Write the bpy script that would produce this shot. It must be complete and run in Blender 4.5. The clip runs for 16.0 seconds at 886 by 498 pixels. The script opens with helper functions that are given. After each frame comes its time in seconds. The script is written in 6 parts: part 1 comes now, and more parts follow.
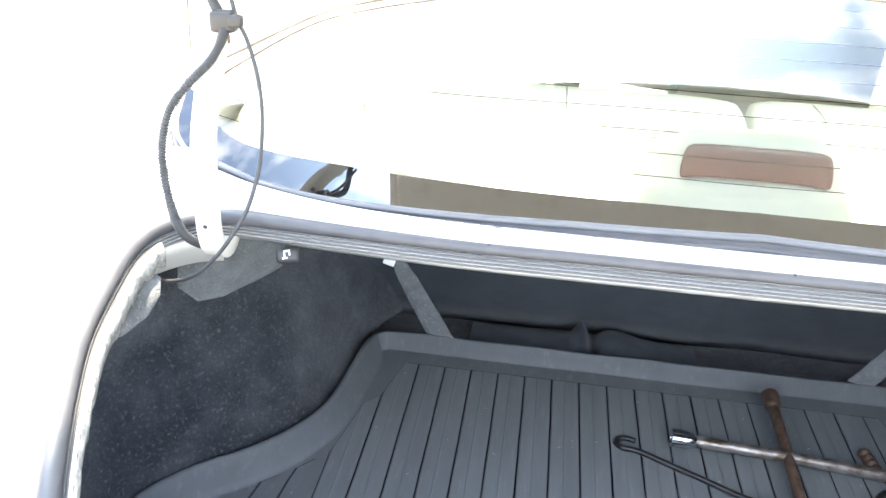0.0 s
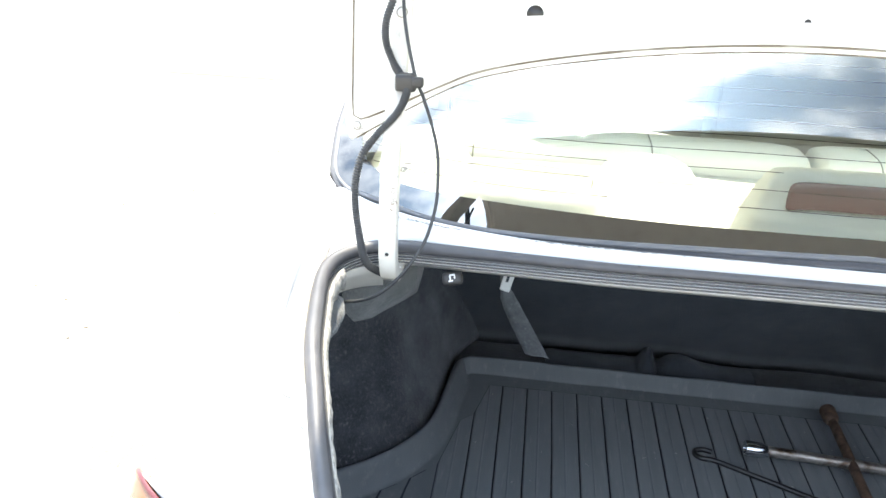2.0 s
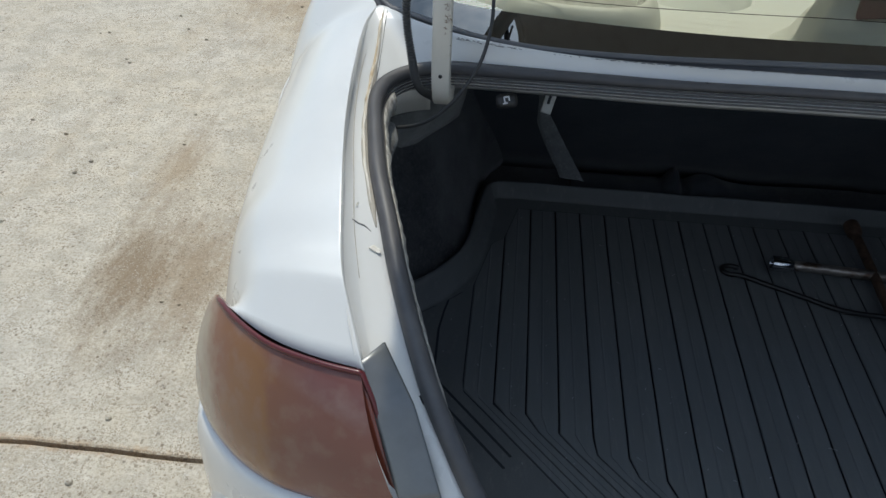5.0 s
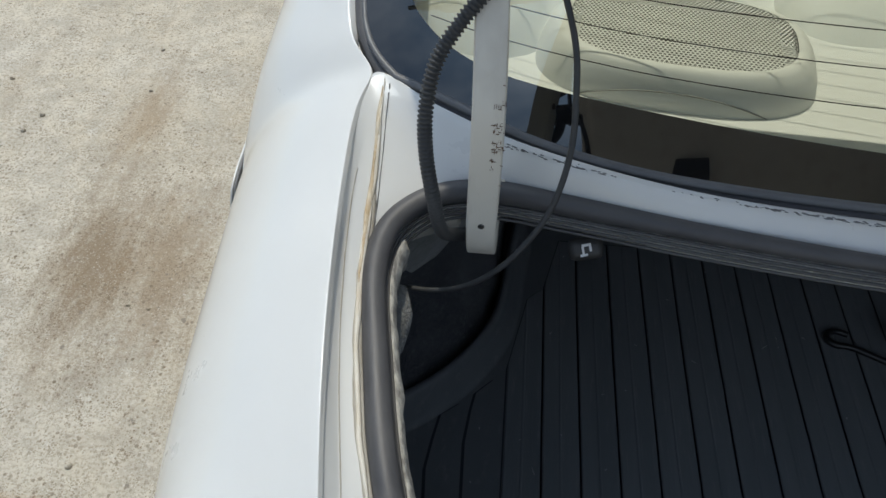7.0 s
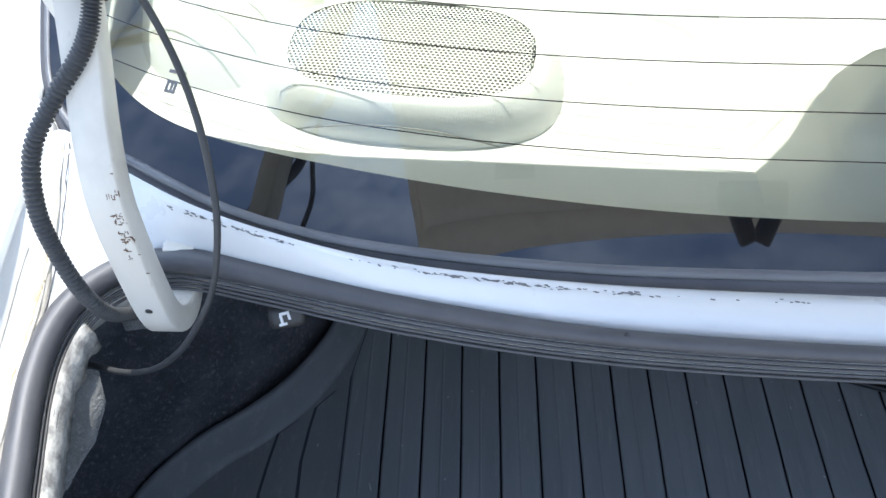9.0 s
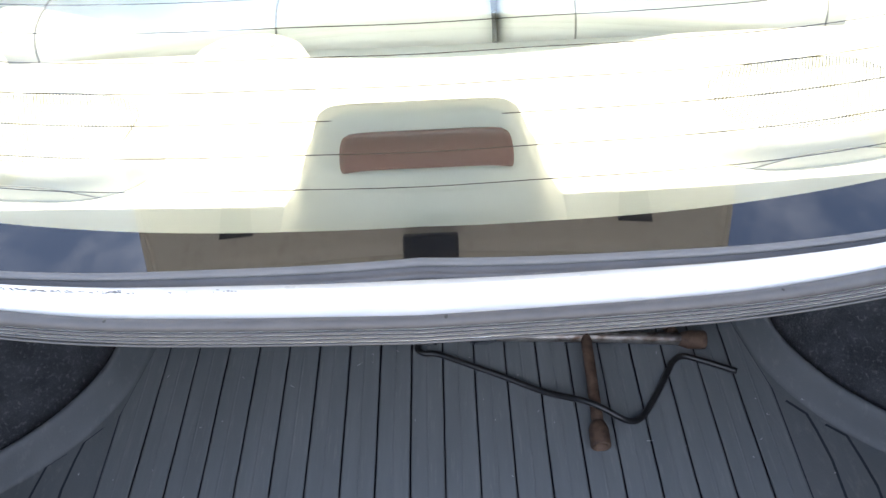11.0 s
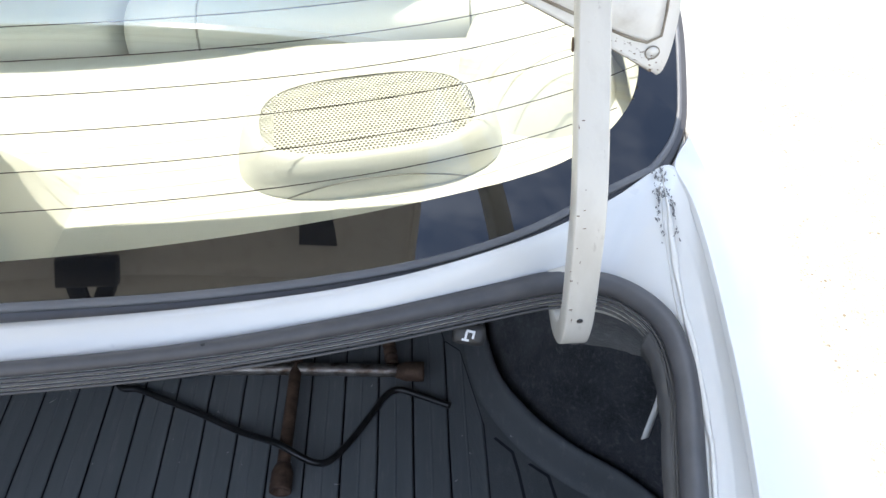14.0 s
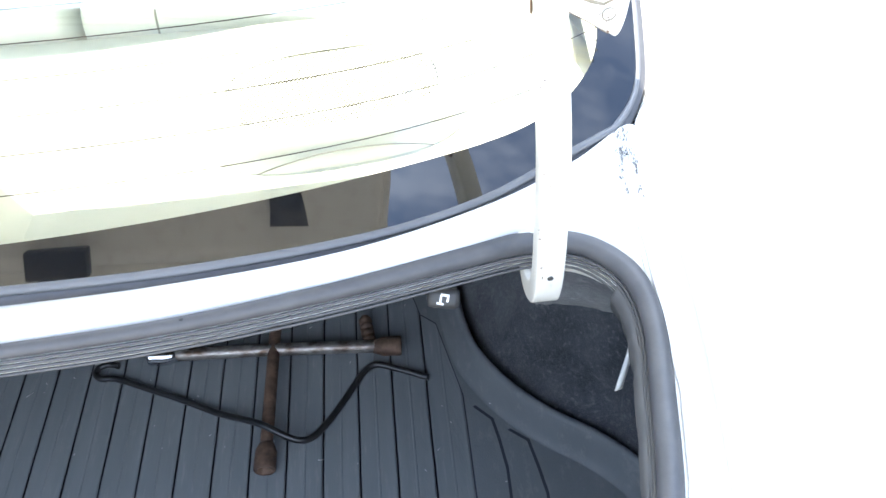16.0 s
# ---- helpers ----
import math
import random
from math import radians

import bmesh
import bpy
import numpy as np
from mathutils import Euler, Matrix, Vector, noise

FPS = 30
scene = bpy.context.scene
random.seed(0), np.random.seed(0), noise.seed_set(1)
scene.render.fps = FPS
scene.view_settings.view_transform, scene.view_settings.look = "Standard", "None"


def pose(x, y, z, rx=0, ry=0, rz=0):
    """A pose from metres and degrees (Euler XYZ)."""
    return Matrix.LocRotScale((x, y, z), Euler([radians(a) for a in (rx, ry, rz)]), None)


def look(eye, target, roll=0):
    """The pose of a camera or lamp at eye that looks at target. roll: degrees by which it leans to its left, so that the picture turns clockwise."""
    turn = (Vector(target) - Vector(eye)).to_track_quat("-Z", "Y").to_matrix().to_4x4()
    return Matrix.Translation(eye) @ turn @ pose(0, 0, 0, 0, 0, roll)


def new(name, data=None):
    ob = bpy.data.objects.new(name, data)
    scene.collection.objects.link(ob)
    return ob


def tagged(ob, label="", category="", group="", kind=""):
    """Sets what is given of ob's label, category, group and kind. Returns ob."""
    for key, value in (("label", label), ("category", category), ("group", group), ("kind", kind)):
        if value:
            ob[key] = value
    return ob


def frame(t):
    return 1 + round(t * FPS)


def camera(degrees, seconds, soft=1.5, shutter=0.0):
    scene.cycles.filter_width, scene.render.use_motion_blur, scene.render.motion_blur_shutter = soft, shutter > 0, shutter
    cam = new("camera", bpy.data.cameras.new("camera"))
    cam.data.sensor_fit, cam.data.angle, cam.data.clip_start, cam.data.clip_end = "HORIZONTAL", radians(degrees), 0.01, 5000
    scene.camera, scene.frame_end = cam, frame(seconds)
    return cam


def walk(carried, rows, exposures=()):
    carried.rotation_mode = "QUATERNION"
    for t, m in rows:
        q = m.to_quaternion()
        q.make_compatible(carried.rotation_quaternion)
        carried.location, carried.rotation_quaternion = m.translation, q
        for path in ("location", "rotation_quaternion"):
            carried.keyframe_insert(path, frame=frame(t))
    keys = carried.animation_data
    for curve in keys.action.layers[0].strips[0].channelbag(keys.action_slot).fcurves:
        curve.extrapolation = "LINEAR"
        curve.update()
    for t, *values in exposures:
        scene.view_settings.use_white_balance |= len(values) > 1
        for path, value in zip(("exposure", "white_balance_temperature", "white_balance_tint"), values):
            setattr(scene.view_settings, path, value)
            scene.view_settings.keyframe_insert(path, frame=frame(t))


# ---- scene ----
cam = camera(59.1, 16.0)
PATH = [
    (0, (-0.201, 0.232, 1.364), (-0.425, 1.987, 0.431), 2.4),
    (0.5, (-0.202, 0.193, 1.346), (-0.543, 1.98, 0.515), 2.5),
    (1, (-0.202, 0.164, 1.357), (-0.532, 1.963, 0.548), 2.1),
    (1.5, (-0.284, 0.127, 1.393), (-0.542, 1.94, 0.589), 2.3),
    (2, (-0.364, 0.076, 1.401), (-0.568, 1.883, 0.568), 2.4),
    (2.5, (-0.402, 0.047, 1.394), (-0.571, 1.828, 0.501), 2.3),
    (3, (-0.411, 0.037, 1.396), (-0.572, 1.781, 0.431), 2.2),
    (3.5, (-0.414, 0.03, 1.404), (-0.564, 1.731, 0.362), 2.0),
    (4, (-0.437, 0.014, 1.391), (-0.573, 1.673, 0.282), 1.9),
    (4.2, (-0.438, 0.014, 1.39), (-0.567, 1.657, 0.258), 2.0),
    (6.3, (-0.473, 0.331, 1.388), (-0.617, 1.804, 0.043), 1.7),
    (6.5, (-0.481, 0.374, 1.388), (-0.62, 1.821, 0.015), 1.8),
    (7, (-0.515, 0.507, 1.385), (-0.626, 1.884, -0.062), 1.5),
    (7.5, (-0.532, 0.604, 1.371), (-0.595, 1.92, -0.134), 1.4),
    (8, (-0.523, 0.648, 1.387), (-0.545, 1.918, -0.157), 1.0),
    (8.5, (-0.439, 0.63, 1.402), (-0.484, 1.878, -0.16), -0.7),
    (8.6, (-0.414, 0.633, 1.411), (-0.474, 1.853, -0.173), -1.6),
    (9, (-0.326, 0.617, 1.407), (-0.391, 1.873, -0.148), -1.7),
    (9.2, (-0.282, 0.61, 1.411), (-0.362, 1.873, -0.138), -2.3),
    (11.3, (0.098, 0.464, 1.489), (0.068, 1.885, 0.082), -3.5),
    (11.5, (0.152, 0.469, 1.482), (0.109, 1.89, 0.074), -3.5),
    (12, (0.266, 0.497, 1.476), (0.19, 1.918, 0.071), -3.6),
    (12.5, (0.329, 0.535, 1.458), (0.244, 1.966, 0.065), -3.5),
    (13, (0.376, 0.547, 1.444), (0.314, 1.988, 0.058), -3.2),
    (13.5, (0.415, 0.554, 1.436), (0.389, 1.992, 0.047), -2.9),
    (14, (0.424, 0.535, 1.434), (0.439, 1.96, 0.03), -2.4),
    (14.5, (0.423, 0.519, 1.42), (0.47, 1.922, -0.004), -2.3),
    (15, (0.419, 0.509, 1.427), (0.487, 1.9, -0.009), -2.4),
    (15.5, (0.421, 0.514, 1.431), (0.5, 1.9, -0.008), -2.7),
    (16, (0.423, 0.519, 1.433), (0.507, 1.906, -0.005), -3.2),
]
EXPOSURES = [(0.0, 2.62, 7050, 12), (1.0, 2.6, 7050, 12), (1.8, 1.9, 7000, 11), (2.1, 1.35, 6800, 9), (2.4, 0.32, 6550, 8), (2.9, -0.45, 6500, 8), (3.5, -0.76, 6480, 8), (7.0, -0.98, 6600, 8), (8.0, -1.0, 6620, 8),
             (8.5, -0.65, 6300, 8), (9.0, 0.68, 6050, 12), (9.2, 0.90, 6150, 12), (11.3, 1.65, 6950, 16), (11.5, 1.6, 6950, 16), (12.5, 0.95, 6850, 15), (13.5, 0.72, 6750, 14), (14.0, 0.68, 6700, 13), (14.5, 0.80, 6650, 12),
             (15.0, 1.75, 6600, 11), (16.0, 1.95, 6600, 11)]
walk(cam, [(t, look(eye, target, roll)) for t, eye, target, roll in PATH], EXPOSURES)

# ---- light: clear midday sky with drifting cloud, sun high in front of the car ----
SUN_DIR = Vector((-0.12, 0.340, 1.0)).normalized()
world = bpy.data.worlds.new("sky")
scene.world = world
world.use_nodes = True
wn, wl = world.node_tree.nodes, world.node_tree.links
sky = wn.new("ShaderNodeTexSky")
sky.sky_type, sky.sun_disc = "NISHITA", False
sky.sun_elevation = math.asin(SUN_DIR.z)
sky.sun_rotation = math.atan2(SUN_DIR.x, SUN_DIR.y)
sky.dust_density = 0.5
wtc = wn.new("ShaderNodeTexCoord")
wno = wn.new("ShaderNodeTexNoise")
wno.inputs["Scale"].default_value, wno.inputs["Detail"].default_value, wno.inputs["Roughness"].default_value = 8.0, 9.0, 0.60
wra = wn.new("ShaderNodeValToRGB")
wra.color_ramp.elements[0].position, wra.color_ramp.elements[1].position = 0.43, 0.66
wmx = wn.new("ShaderNodeMix")
wmx.data_type = "RGBA"
wmp = wn.new("ShaderNodeMapping")
wmp.inputs["Location"].default_value = (2.212, 4.352, 5.313)
wmp.inputs["Scale"].default_value = (0.55, 1.5, 1.0)
wl.new(wtc.outputs["Generated"], wmp.inputs["Vector"])
wl.new(wmp.outputs["Vector"], wno.inputs["Vector"])
wl.new(wno.outputs["Fac"], wra.inputs["Fac"])
# the cloud stands before and behind the car; overhead the sky is nearly clear
wsp, wrg, wmu = wn.new("ShaderNodeSeparateXYZ"), wn.new("ShaderNodeValToRGB"), wn.new("ShaderNodeMath")
wl.new(wtc.outputs["Generated"], wsp.inputs["Vector"])
wmr = wn.new("ShaderNodeMapRange")
wmr.inputs["From Min"].default_value, wmr.inputs["From Max"].default_value = -1.0, 1.0
wl.new(wsp.outputs["Y"], wmr.inputs["Value"])
wl.new(wmr.outputs["Result"], wrg.inputs["Fac"])
wrg.color_ramp.elements[0].position, wrg.color_ramp.elements[0].color = 0.22, (1, 1, 1, 1)
wrg.color_ramp.elements[1].position, wrg.color_ramp.elements[1].color = 0.66, (1, 1, 1, 1)
for at in (0.32, 0.57):
    wrg.color_ramp.elements.new(at).color = (0.22, 0.22, 0.22, 1)
wmu.operation = "MULTIPLY"
wl.new(wra.outputs["Color"], wmu.inputs[0])
wl.new(wrg.outputs["Color"], wmu.inputs[1])
wl.new(wmu.outputs["Value"], wmx.inputs["Factor"])
# thin cloud glows white near the sun and fades away from it
wdt = wn.new("ShaderNodeVectorMath")
wdt.operation = "DOT_PRODUCT"
wdt.inputs[1].default_value = SUN_DIR
wl.new(wtc.outputs["Generated"], wdt.inputs[0])
wpw = wn.new("ShaderNodeMath")
wpw.operation = "POWER"
wpw.use_clamp = True
wpw.inputs[1].default_value = 12.0
wl.new(wdt.outputs["Value"], wpw.inputs[0])
wgl = wn.new("ShaderNodeMix")
wgl.data_type = "RGBA"
wgl.inputs["A"].default_value, wgl.inputs["B"].default_value = (9.0, 10.0, 11.5, 1), (60.0, 65.0, 70.0, 1)
wl.new(wpw.outputs["Value"], wgl.inputs["Factor"])
wl.new(wgl.outputs["Result"], wmx.inputs["B"])
# haze brightens the blue round the sun
whp = wn.new("ShaderNodeMath")
whp.operation, whp.use_clamp = "POWER", True
whp.inputs[1].default_value = 16.0
wl.new(wdt.outputs["Value"], whp.inputs[0])
whz = wn.new("ShaderNodeMix")
whz.data_type, whz.blend_type = "RGBA", "ADD"
wl.new(whp.outputs["Value"], whz.inputs["Factor"])
wl.new(sky.outputs["Color"], whz.inputs["A"])
whz.inputs["B"].default_value = (12.0, 19.0, 27.0, 1)
wl.new(whz.outputs["Result"], wmx.inputs["A"])
wl.new(wmx.outputs["Result"], wn["Background"].inputs["Color"])
wn["Background"].inputs["Strength"].default_value = 0.19

sun = new("sun", bpy.data.lights.new("sun", "SUN"))
sun.data.energy, sun.data.angle, sun.data.color = 4.4, radians(0.8), (1.0, 0.93, 0.80)
sun.matrix_world = look(SUN_DIR * 20, (0, 0, 0))


# ---- materials ----
def material(name, color, rough=0.5, metal=0.0, dark=None, scale=20.0, mix=0.5, bump=0.0, bump_scale=200.0, coat=0.0,
             stretch=(1, 1, 1), spec=0.5, lo=0.35, hi=0.7, sheen=0.0, fleck=None, even=False):
    """A painted, rubber or cloth surface: two colours mixed by noise, fine relief and uneven gloss."""
    m = bpy.data.materials.new(name)
    m.use_nodes = True
    n, l = m.node_tree.nodes, m.node_tree.links
    b = n["Principled BSDF"]
    tc, mp = n.new("ShaderNodeTexCoord"), n.new("ShaderNodeMapping")
    mp.inputs["Scale"].default_value = stretch
    l.new(tc.outputs["Object"], mp.inputs["Vector"])
    no = n.new("ShaderNodeTexNoise")
    no.inputs["Scale"].default_value, no.inputs["Detail"].default_value, no.inputs["Roughness"].default_value = scale, 8.0, 0.6
    l.new(mp.outputs["Vector"], no.inputs["Vector"])
    ra = n.new("ShaderNodeValToRGB")
    ra.color_ramp.elements[0].position, ra.color_ramp.elements[1].position = lo, hi
    l.new(no.outputs["Fac"], ra.inputs["Fac"])
    mu = n.new("ShaderNodeMath")
    mu.operation = "MULTIPLY"
    mu.inputs[1].default_value = mix
    l.new(ra.outputs["Color"], mu.inputs[0])
    mx = n.new("ShaderNodeMix")
    mx.data_type = "RGBA"
    mx.inputs["A"].default_value = (*color, 1)
    mx.inputs["B"].default_value = (*(dark or [c * 0.75 for c in color]), 1)
    l.new(mu.outputs["Value"], mx.inputs["Factor"])
    out = mx.outputs["Result"]
    if fleck:
        # dust, fibres or grains of another colour: (colour, scale, from, to, share)
        n3 = n.new("ShaderNodeTexNoise")
        n3.inputs["Scale"].default_value, n3.inputs["Detail"].default_value, n3.inputs["Roughness"].default_value = fleck[1], 6.0, 0.7
        l.new(mp.outputs["Vector"], n3.inputs["Vector"])
        r3 = n.new("ShaderNodeMapRange")
        r3.inputs["From Min"].default_value, r3.inputs["From Max"].default_value, r3.inputs["To Max"].default_value = fleck[2], fleck[3], fleck[4]
        l.new(n3.outputs["Fac"], r3.inputs["Value"])
        m3 = n.new("ShaderNodeMix")
        m3.data_type = "RGBA"
        m3.inputs["B"].default_value = (*fleck[0], 1)
        l.new(r3.outputs["Result"], m3.inputs["Factor"])
        l.new(out, m3.inputs["A"])
        out = m3.outputs["Result"]
    l.new(out, b.inputs["Base Color"])
    rr = n.new("ShaderNodeMapRange")
    rr.inputs["To Min"].default_value, rr.inputs["To Max"].default_value = max(rough - 0.08, 0.02), min(rough + 0.12, 1.0)
    l.new(no.outputs["Fac"], rr.inputs["Value"])
    if even:
        b.inputs["Roughness"].default_value = rough
    else:
        l.new(rr.outputs["Result"], b.inputs["Roughness"])
    b.inputs["Metallic"].default_value = metal
    b.inputs["Specular IOR Level"].default_value = spec
    b.inputs["Coat Weight"].default_value, b.inputs["Coat Roughness"].default_value = coat, 0.06
    b.inputs["Sheen Weight"].default_value = sheen
    if bump:
        n2 = n.new("ShaderNodeTexNoise")
        n2.inputs["Scale"].default_value, n2.inputs["Detail"].default_value = bump_scale, 4.0
        l.new(mp.outputs["Vector"], n2.inputs["Vector"])
        bu = n.new("ShaderNodeBump")
        bu.inputs["Strength"].default_value, bu.inputs["Distance"].default_value = bump, 0.002
        l.new(n2.outputs["Fac"], bu.inputs["Height"])
        l.new(bu.outputs["Normal"], b.inputs["Normal"])
    return m


def glass_material(name, tint, ior=2.0, rough=0.0):
    m = bpy.data.materials.new(name)
    m.use_nodes = True
    n, l = m.node_tree.nodes, m.node_tree.links
    n.remove(n["Principled BSDF"])
    tr, gl, fr, mx = (n.new(k) for k in ("ShaderNodeBsdfTransparent", "ShaderNodeBsdfGlossy", "ShaderNodeFresnel", "ShaderNodeMixShader"))
    tr.inputs["Color"].default_value = (*tint, 1)
    gl.inputs["Roughness"].default_value = rough
    fr.inputs["IOR"].default_value = ior
    l.new(fr.outputs["Fac"], mx.inputs[0])
    l.new(tr.outputs["BSDF"], mx.inputs[1])
    l.new(gl.outputs["BSDF"], mx.inputs[2])
    l.new(mx.outputs["Shader"], n["Material Output"].inputs["Surface"])
    return m


PAINT = material("white_car_paint", (0.68, 0.685, 0.672), 0.28, 0, (0.60, 0.60, 0.58), 9, 0.35, 0.02, 900, coat=0.8)
ARM_PAINT = material("grimy_hinge_paint", (0.63, 0.605, 0.54), 0.45, 0, (0.40, 0.365, 0.31), 22, 0.6, 0.08, 400, coat=0.1, stretch=(1, 1, 0.35), lo=0.42, hi=0.75, fleck=((0.30, 0.26, 0.21), 120, 0.62, 0.74, 0.6))
PAINT_WORN = material("worn_white_paint", (0.72, 0.71, 0.67), 0.42, 0, (0.42, 0.38, 0.32), 38, 0.5, 0.05, 500, coat=0.2, lo=0.5, hi=0.78)
GUTTER = material("gutter_sealant", (0.66, 0.63, 0.56), 0.5, 0, (0.45, 0.33, 0.18), 30, 0.55, 0.2, 160, lo=0.45, hi=0.75)
# tan sealant with the shade of the gutter ledge mixed into its grey
SEALANT_SHADED = material("shaded_tan_sealant", (0.44, 0.41, 0.355), 0.7, 0, (0.30, 0.265, 0.21), 60, 0.6, 0.3, 300)
SCUFF = material("brown_scuff", (0.10, 0.055, 0.03), 0.8, 0, (0.24, 0.15, 0.09), 90, 0.6)
HEM_SEAM = material("dirty_seam_and_edge_shadow", (0.16, 0.13, 0.095), 0.8, 0, (0.42, 0.39, 0.32), 24, 0.8, 0.3, 300, lo=0.45, hi=0.75)
WIRE = material("heater_print", (0.014, 0.011, 0.010), 0.9, spec=0.1)
RUST = material("rust_streak", (0.46, 0.34, 0.20), 0.8, 0, (0.66, 0.60, 0.48), 45, 0.9, 0.3, 300, lo=0.38, hi=0.6)
CHIP = material("bare_primer", (0.15, 0.15, 0.152), 0.7, 0, (0.24, 0.235, 0.225), 200, 0.6)
RUBBER = material("seal_rubber", (0.055, 0.055, 0.060), 0.5, 0, (0.10, 0.098, 0.10), 45, 0.5, 0.06, 600, spec=0.6)
RUBBER_DUSTY = material("dusty_rubber", (0.072, 0.071, 0.072), 0.6, 0, (0.12, 0.118, 0.116), 60, 0.4, 0.05, 500)
MAT_RUBBER = material("mat_rubber", (0.146, 0.154, 0.156), 0.55, 0, (0.19, 0.198, 0.20), 9, 0.6, 0.25, 350, stretch=(2, 0.8, 1), spec=0.4, fleck=((0.31, 0.305, 0.285), 45, 0.55, 0.80, 0.5))
RIB = material("mat_rib_rubber", (0.174, 0.185, 0.187), 0.55, 0, (0.232, 0.242, 0.242), 9, 0.65, 0.2, 350, stretch=(4, 0.35, 1), spec=0.5, lo=0.42, hi=0.8, fleck=((0.33, 0.32, 0.30), 50, 0.56, 0.82, 0.55))
MOULD = material("weathered_moulding", (0.105, 0.108, 0.115), 0.42, 0, (0.16, 0.162, 0.168), 40, 0.6, 0.1, 500, stretch=(0.4, 2, 1), spec=0.5)
# near-black rubber that paints the shade inside the mat's grooves
MAT_GROOVE_SHADE = material("groove_shade_rubber", (0.028, 0.031, 0.034), 0.7, 0, (0.05, 0.054, 0.057), 30, 0.5)
CARPET = material("black_carpet", (0.034, 0.036, 0.040), 0.95, 0, (0.100, 0.102, 0.108), 15, 0.7, 0.8, 900, spec=0.1, sheen=0.3, lo=0.40, hi=0.68, fleck=((0.19, 0.192, 0.20), 190, 0.54, 0.68, 0.7))
SEATBACK = material("seat_back_felt", (0.048, 0.053, 0.060), 0.95, 0, (0.088, 0.094, 0.102), 16, 0.6, 0.9, 420, spec=0.1, sheen=0.2, fleck=((0.10, 0.105, 0.11), 240, 0.54, 0.74, 0.5))
FELT = material("grey_felt", (0.155, 0.16, 0.158), 0.95, 0, (0.075, 0.08, 0.08), 60, 0.7, 1.0, 500, spec=0.1, sheen=0.3, fleck=((0.34, 0.345, 0.34), 300, 0.55, 0.70, 0.6))
FRIT = material("black_ceramic_band", (0.0065, 0.007, 0.008), 0.02, 0, (0.0085, 0.0088, 0.010), 6, 0.4, spec=0.95, fleck=((0.10, 0.10, 0.10), 420, 0.70, 0.80, 0.6), even=True)
VINYL = material("cream_vinyl", (0.79, 0.785, 0.73), 0.55, 0, (0.72, 0.715, 0.655), 12, 0.35, 0.12, 420)
# darker vinyl for the seat seams and the painted crease shade on the pods
VINYL_SEAM_CREASE = material("vinyl_seam_and_crease_shade", (0.33, 0.325, 0.29), 0.7, 0, (0.26, 0.255, 0.22), 40, 0.5)
CLOTH = material("cream_shelf_trim", (0.81, 0.805, 0.76), 0.8, 0, (0.75, 0.745, 0.695), 8, 0.4, 0.35, 700, stretch=(0.4, 3, 1))
GRILLE = material("speaker_backing", (0.12, 0.118, 0.09), 0.9)
LENS_RED = material("brake_lens_red", (0.155, 0.048, 0.044), 0.3, 0, (0.115, 0.034, 0.032), 60, 0.4, coat=0.6)
TAIL_RED = material("tail_lamp_body", (0.185, 0.053, 0.034), 0.2, 0, (0.130, 0.035, 0.023), 14, 0.6, coat=0.45)
STEEL = material("worn_steel", (0.48, 0.44, 0.40), 0.42, 0.85, (0.13, 0.08, 0.05), 70, 0.95, 0.2, 300, stretch=(0.5, 1, 1), lo=0.4, hi=0.62)
RUSTY = material("rusty_steel", (0.19, 0.115, 0.075), 0.65, 0.35, (0.055, 0.036, 0.028), 70, 0.8, 0.4, 400)
CHROME = material("chrome_socket", (0.72, 0.73, 0.75), 0.14, 1.0, (0.25, 0.24, 0.23), 120, 0.6, lo=0.5, hi=0.75)
BLACK_ROD = material("black_painted_rod", (0.010, 0.010, 0.011), 0.35, 0, (0.035, 0.03, 0.026), 50, 0.5, coat=0.3)
HOSE = material("corrugated_conduit", (0.030, 0.032, 0.034), 0.5, 0, (0.07, 0.07, 0.07), 60, 0.5)
DARK_PLASTIC = material("dark_plastic", (0.030, 0.029, 0.028), 0.45, 0, (0.055, 0.052, 0.05), 50, 0.4)
TORN = material("torn_carrier", (0.50, 0.485, 0.44), 0.7, 0, (0.14, 0.135, 0.13), 110, 0.8, 0.5, 300, lo=0.4, hi=0.62)
LENS_EDGE = material("dark_red_edge", (0.10, 0.010, 0.012), 0.3, coat=0.3)
GREY_METAL = material("grey_primer_metal", (0.20, 0.21, 0.215), 0.35, 0.4, (0.12, 0.125, 0.128), 25, 0.5)
WHITE_MARK = material("white_print", (0.75, 0.75, 0.74), 0.5)
METAL_DARK = material("underside_metal", (0.10, 0.10, 0.09), 0.6, 0.2, (0.06, 0.05, 0.04), 20, 0.5)
TYRE = material("tyre_rubber", (0.018, 0.018, 0.018), 0.8, 0, (0.04, 0.038, 0.035), 30, 0.5, 0.3, 200)
ALLOY = material("wheel_alloy", (0.45, 0.45, 0.46), 0.35, 0.9)
PLASTIC_TIE = material("translucent_tie", (0.55, 0.56, 0.55), 0.4)
GLASS = glass_material("tinted_window_glass", (0.82, 0.885, 0.835), 1.8)
SIDE_GLASS = glass_material("side_window_glass", (0.55, 0.60, 0.56), 1.8)


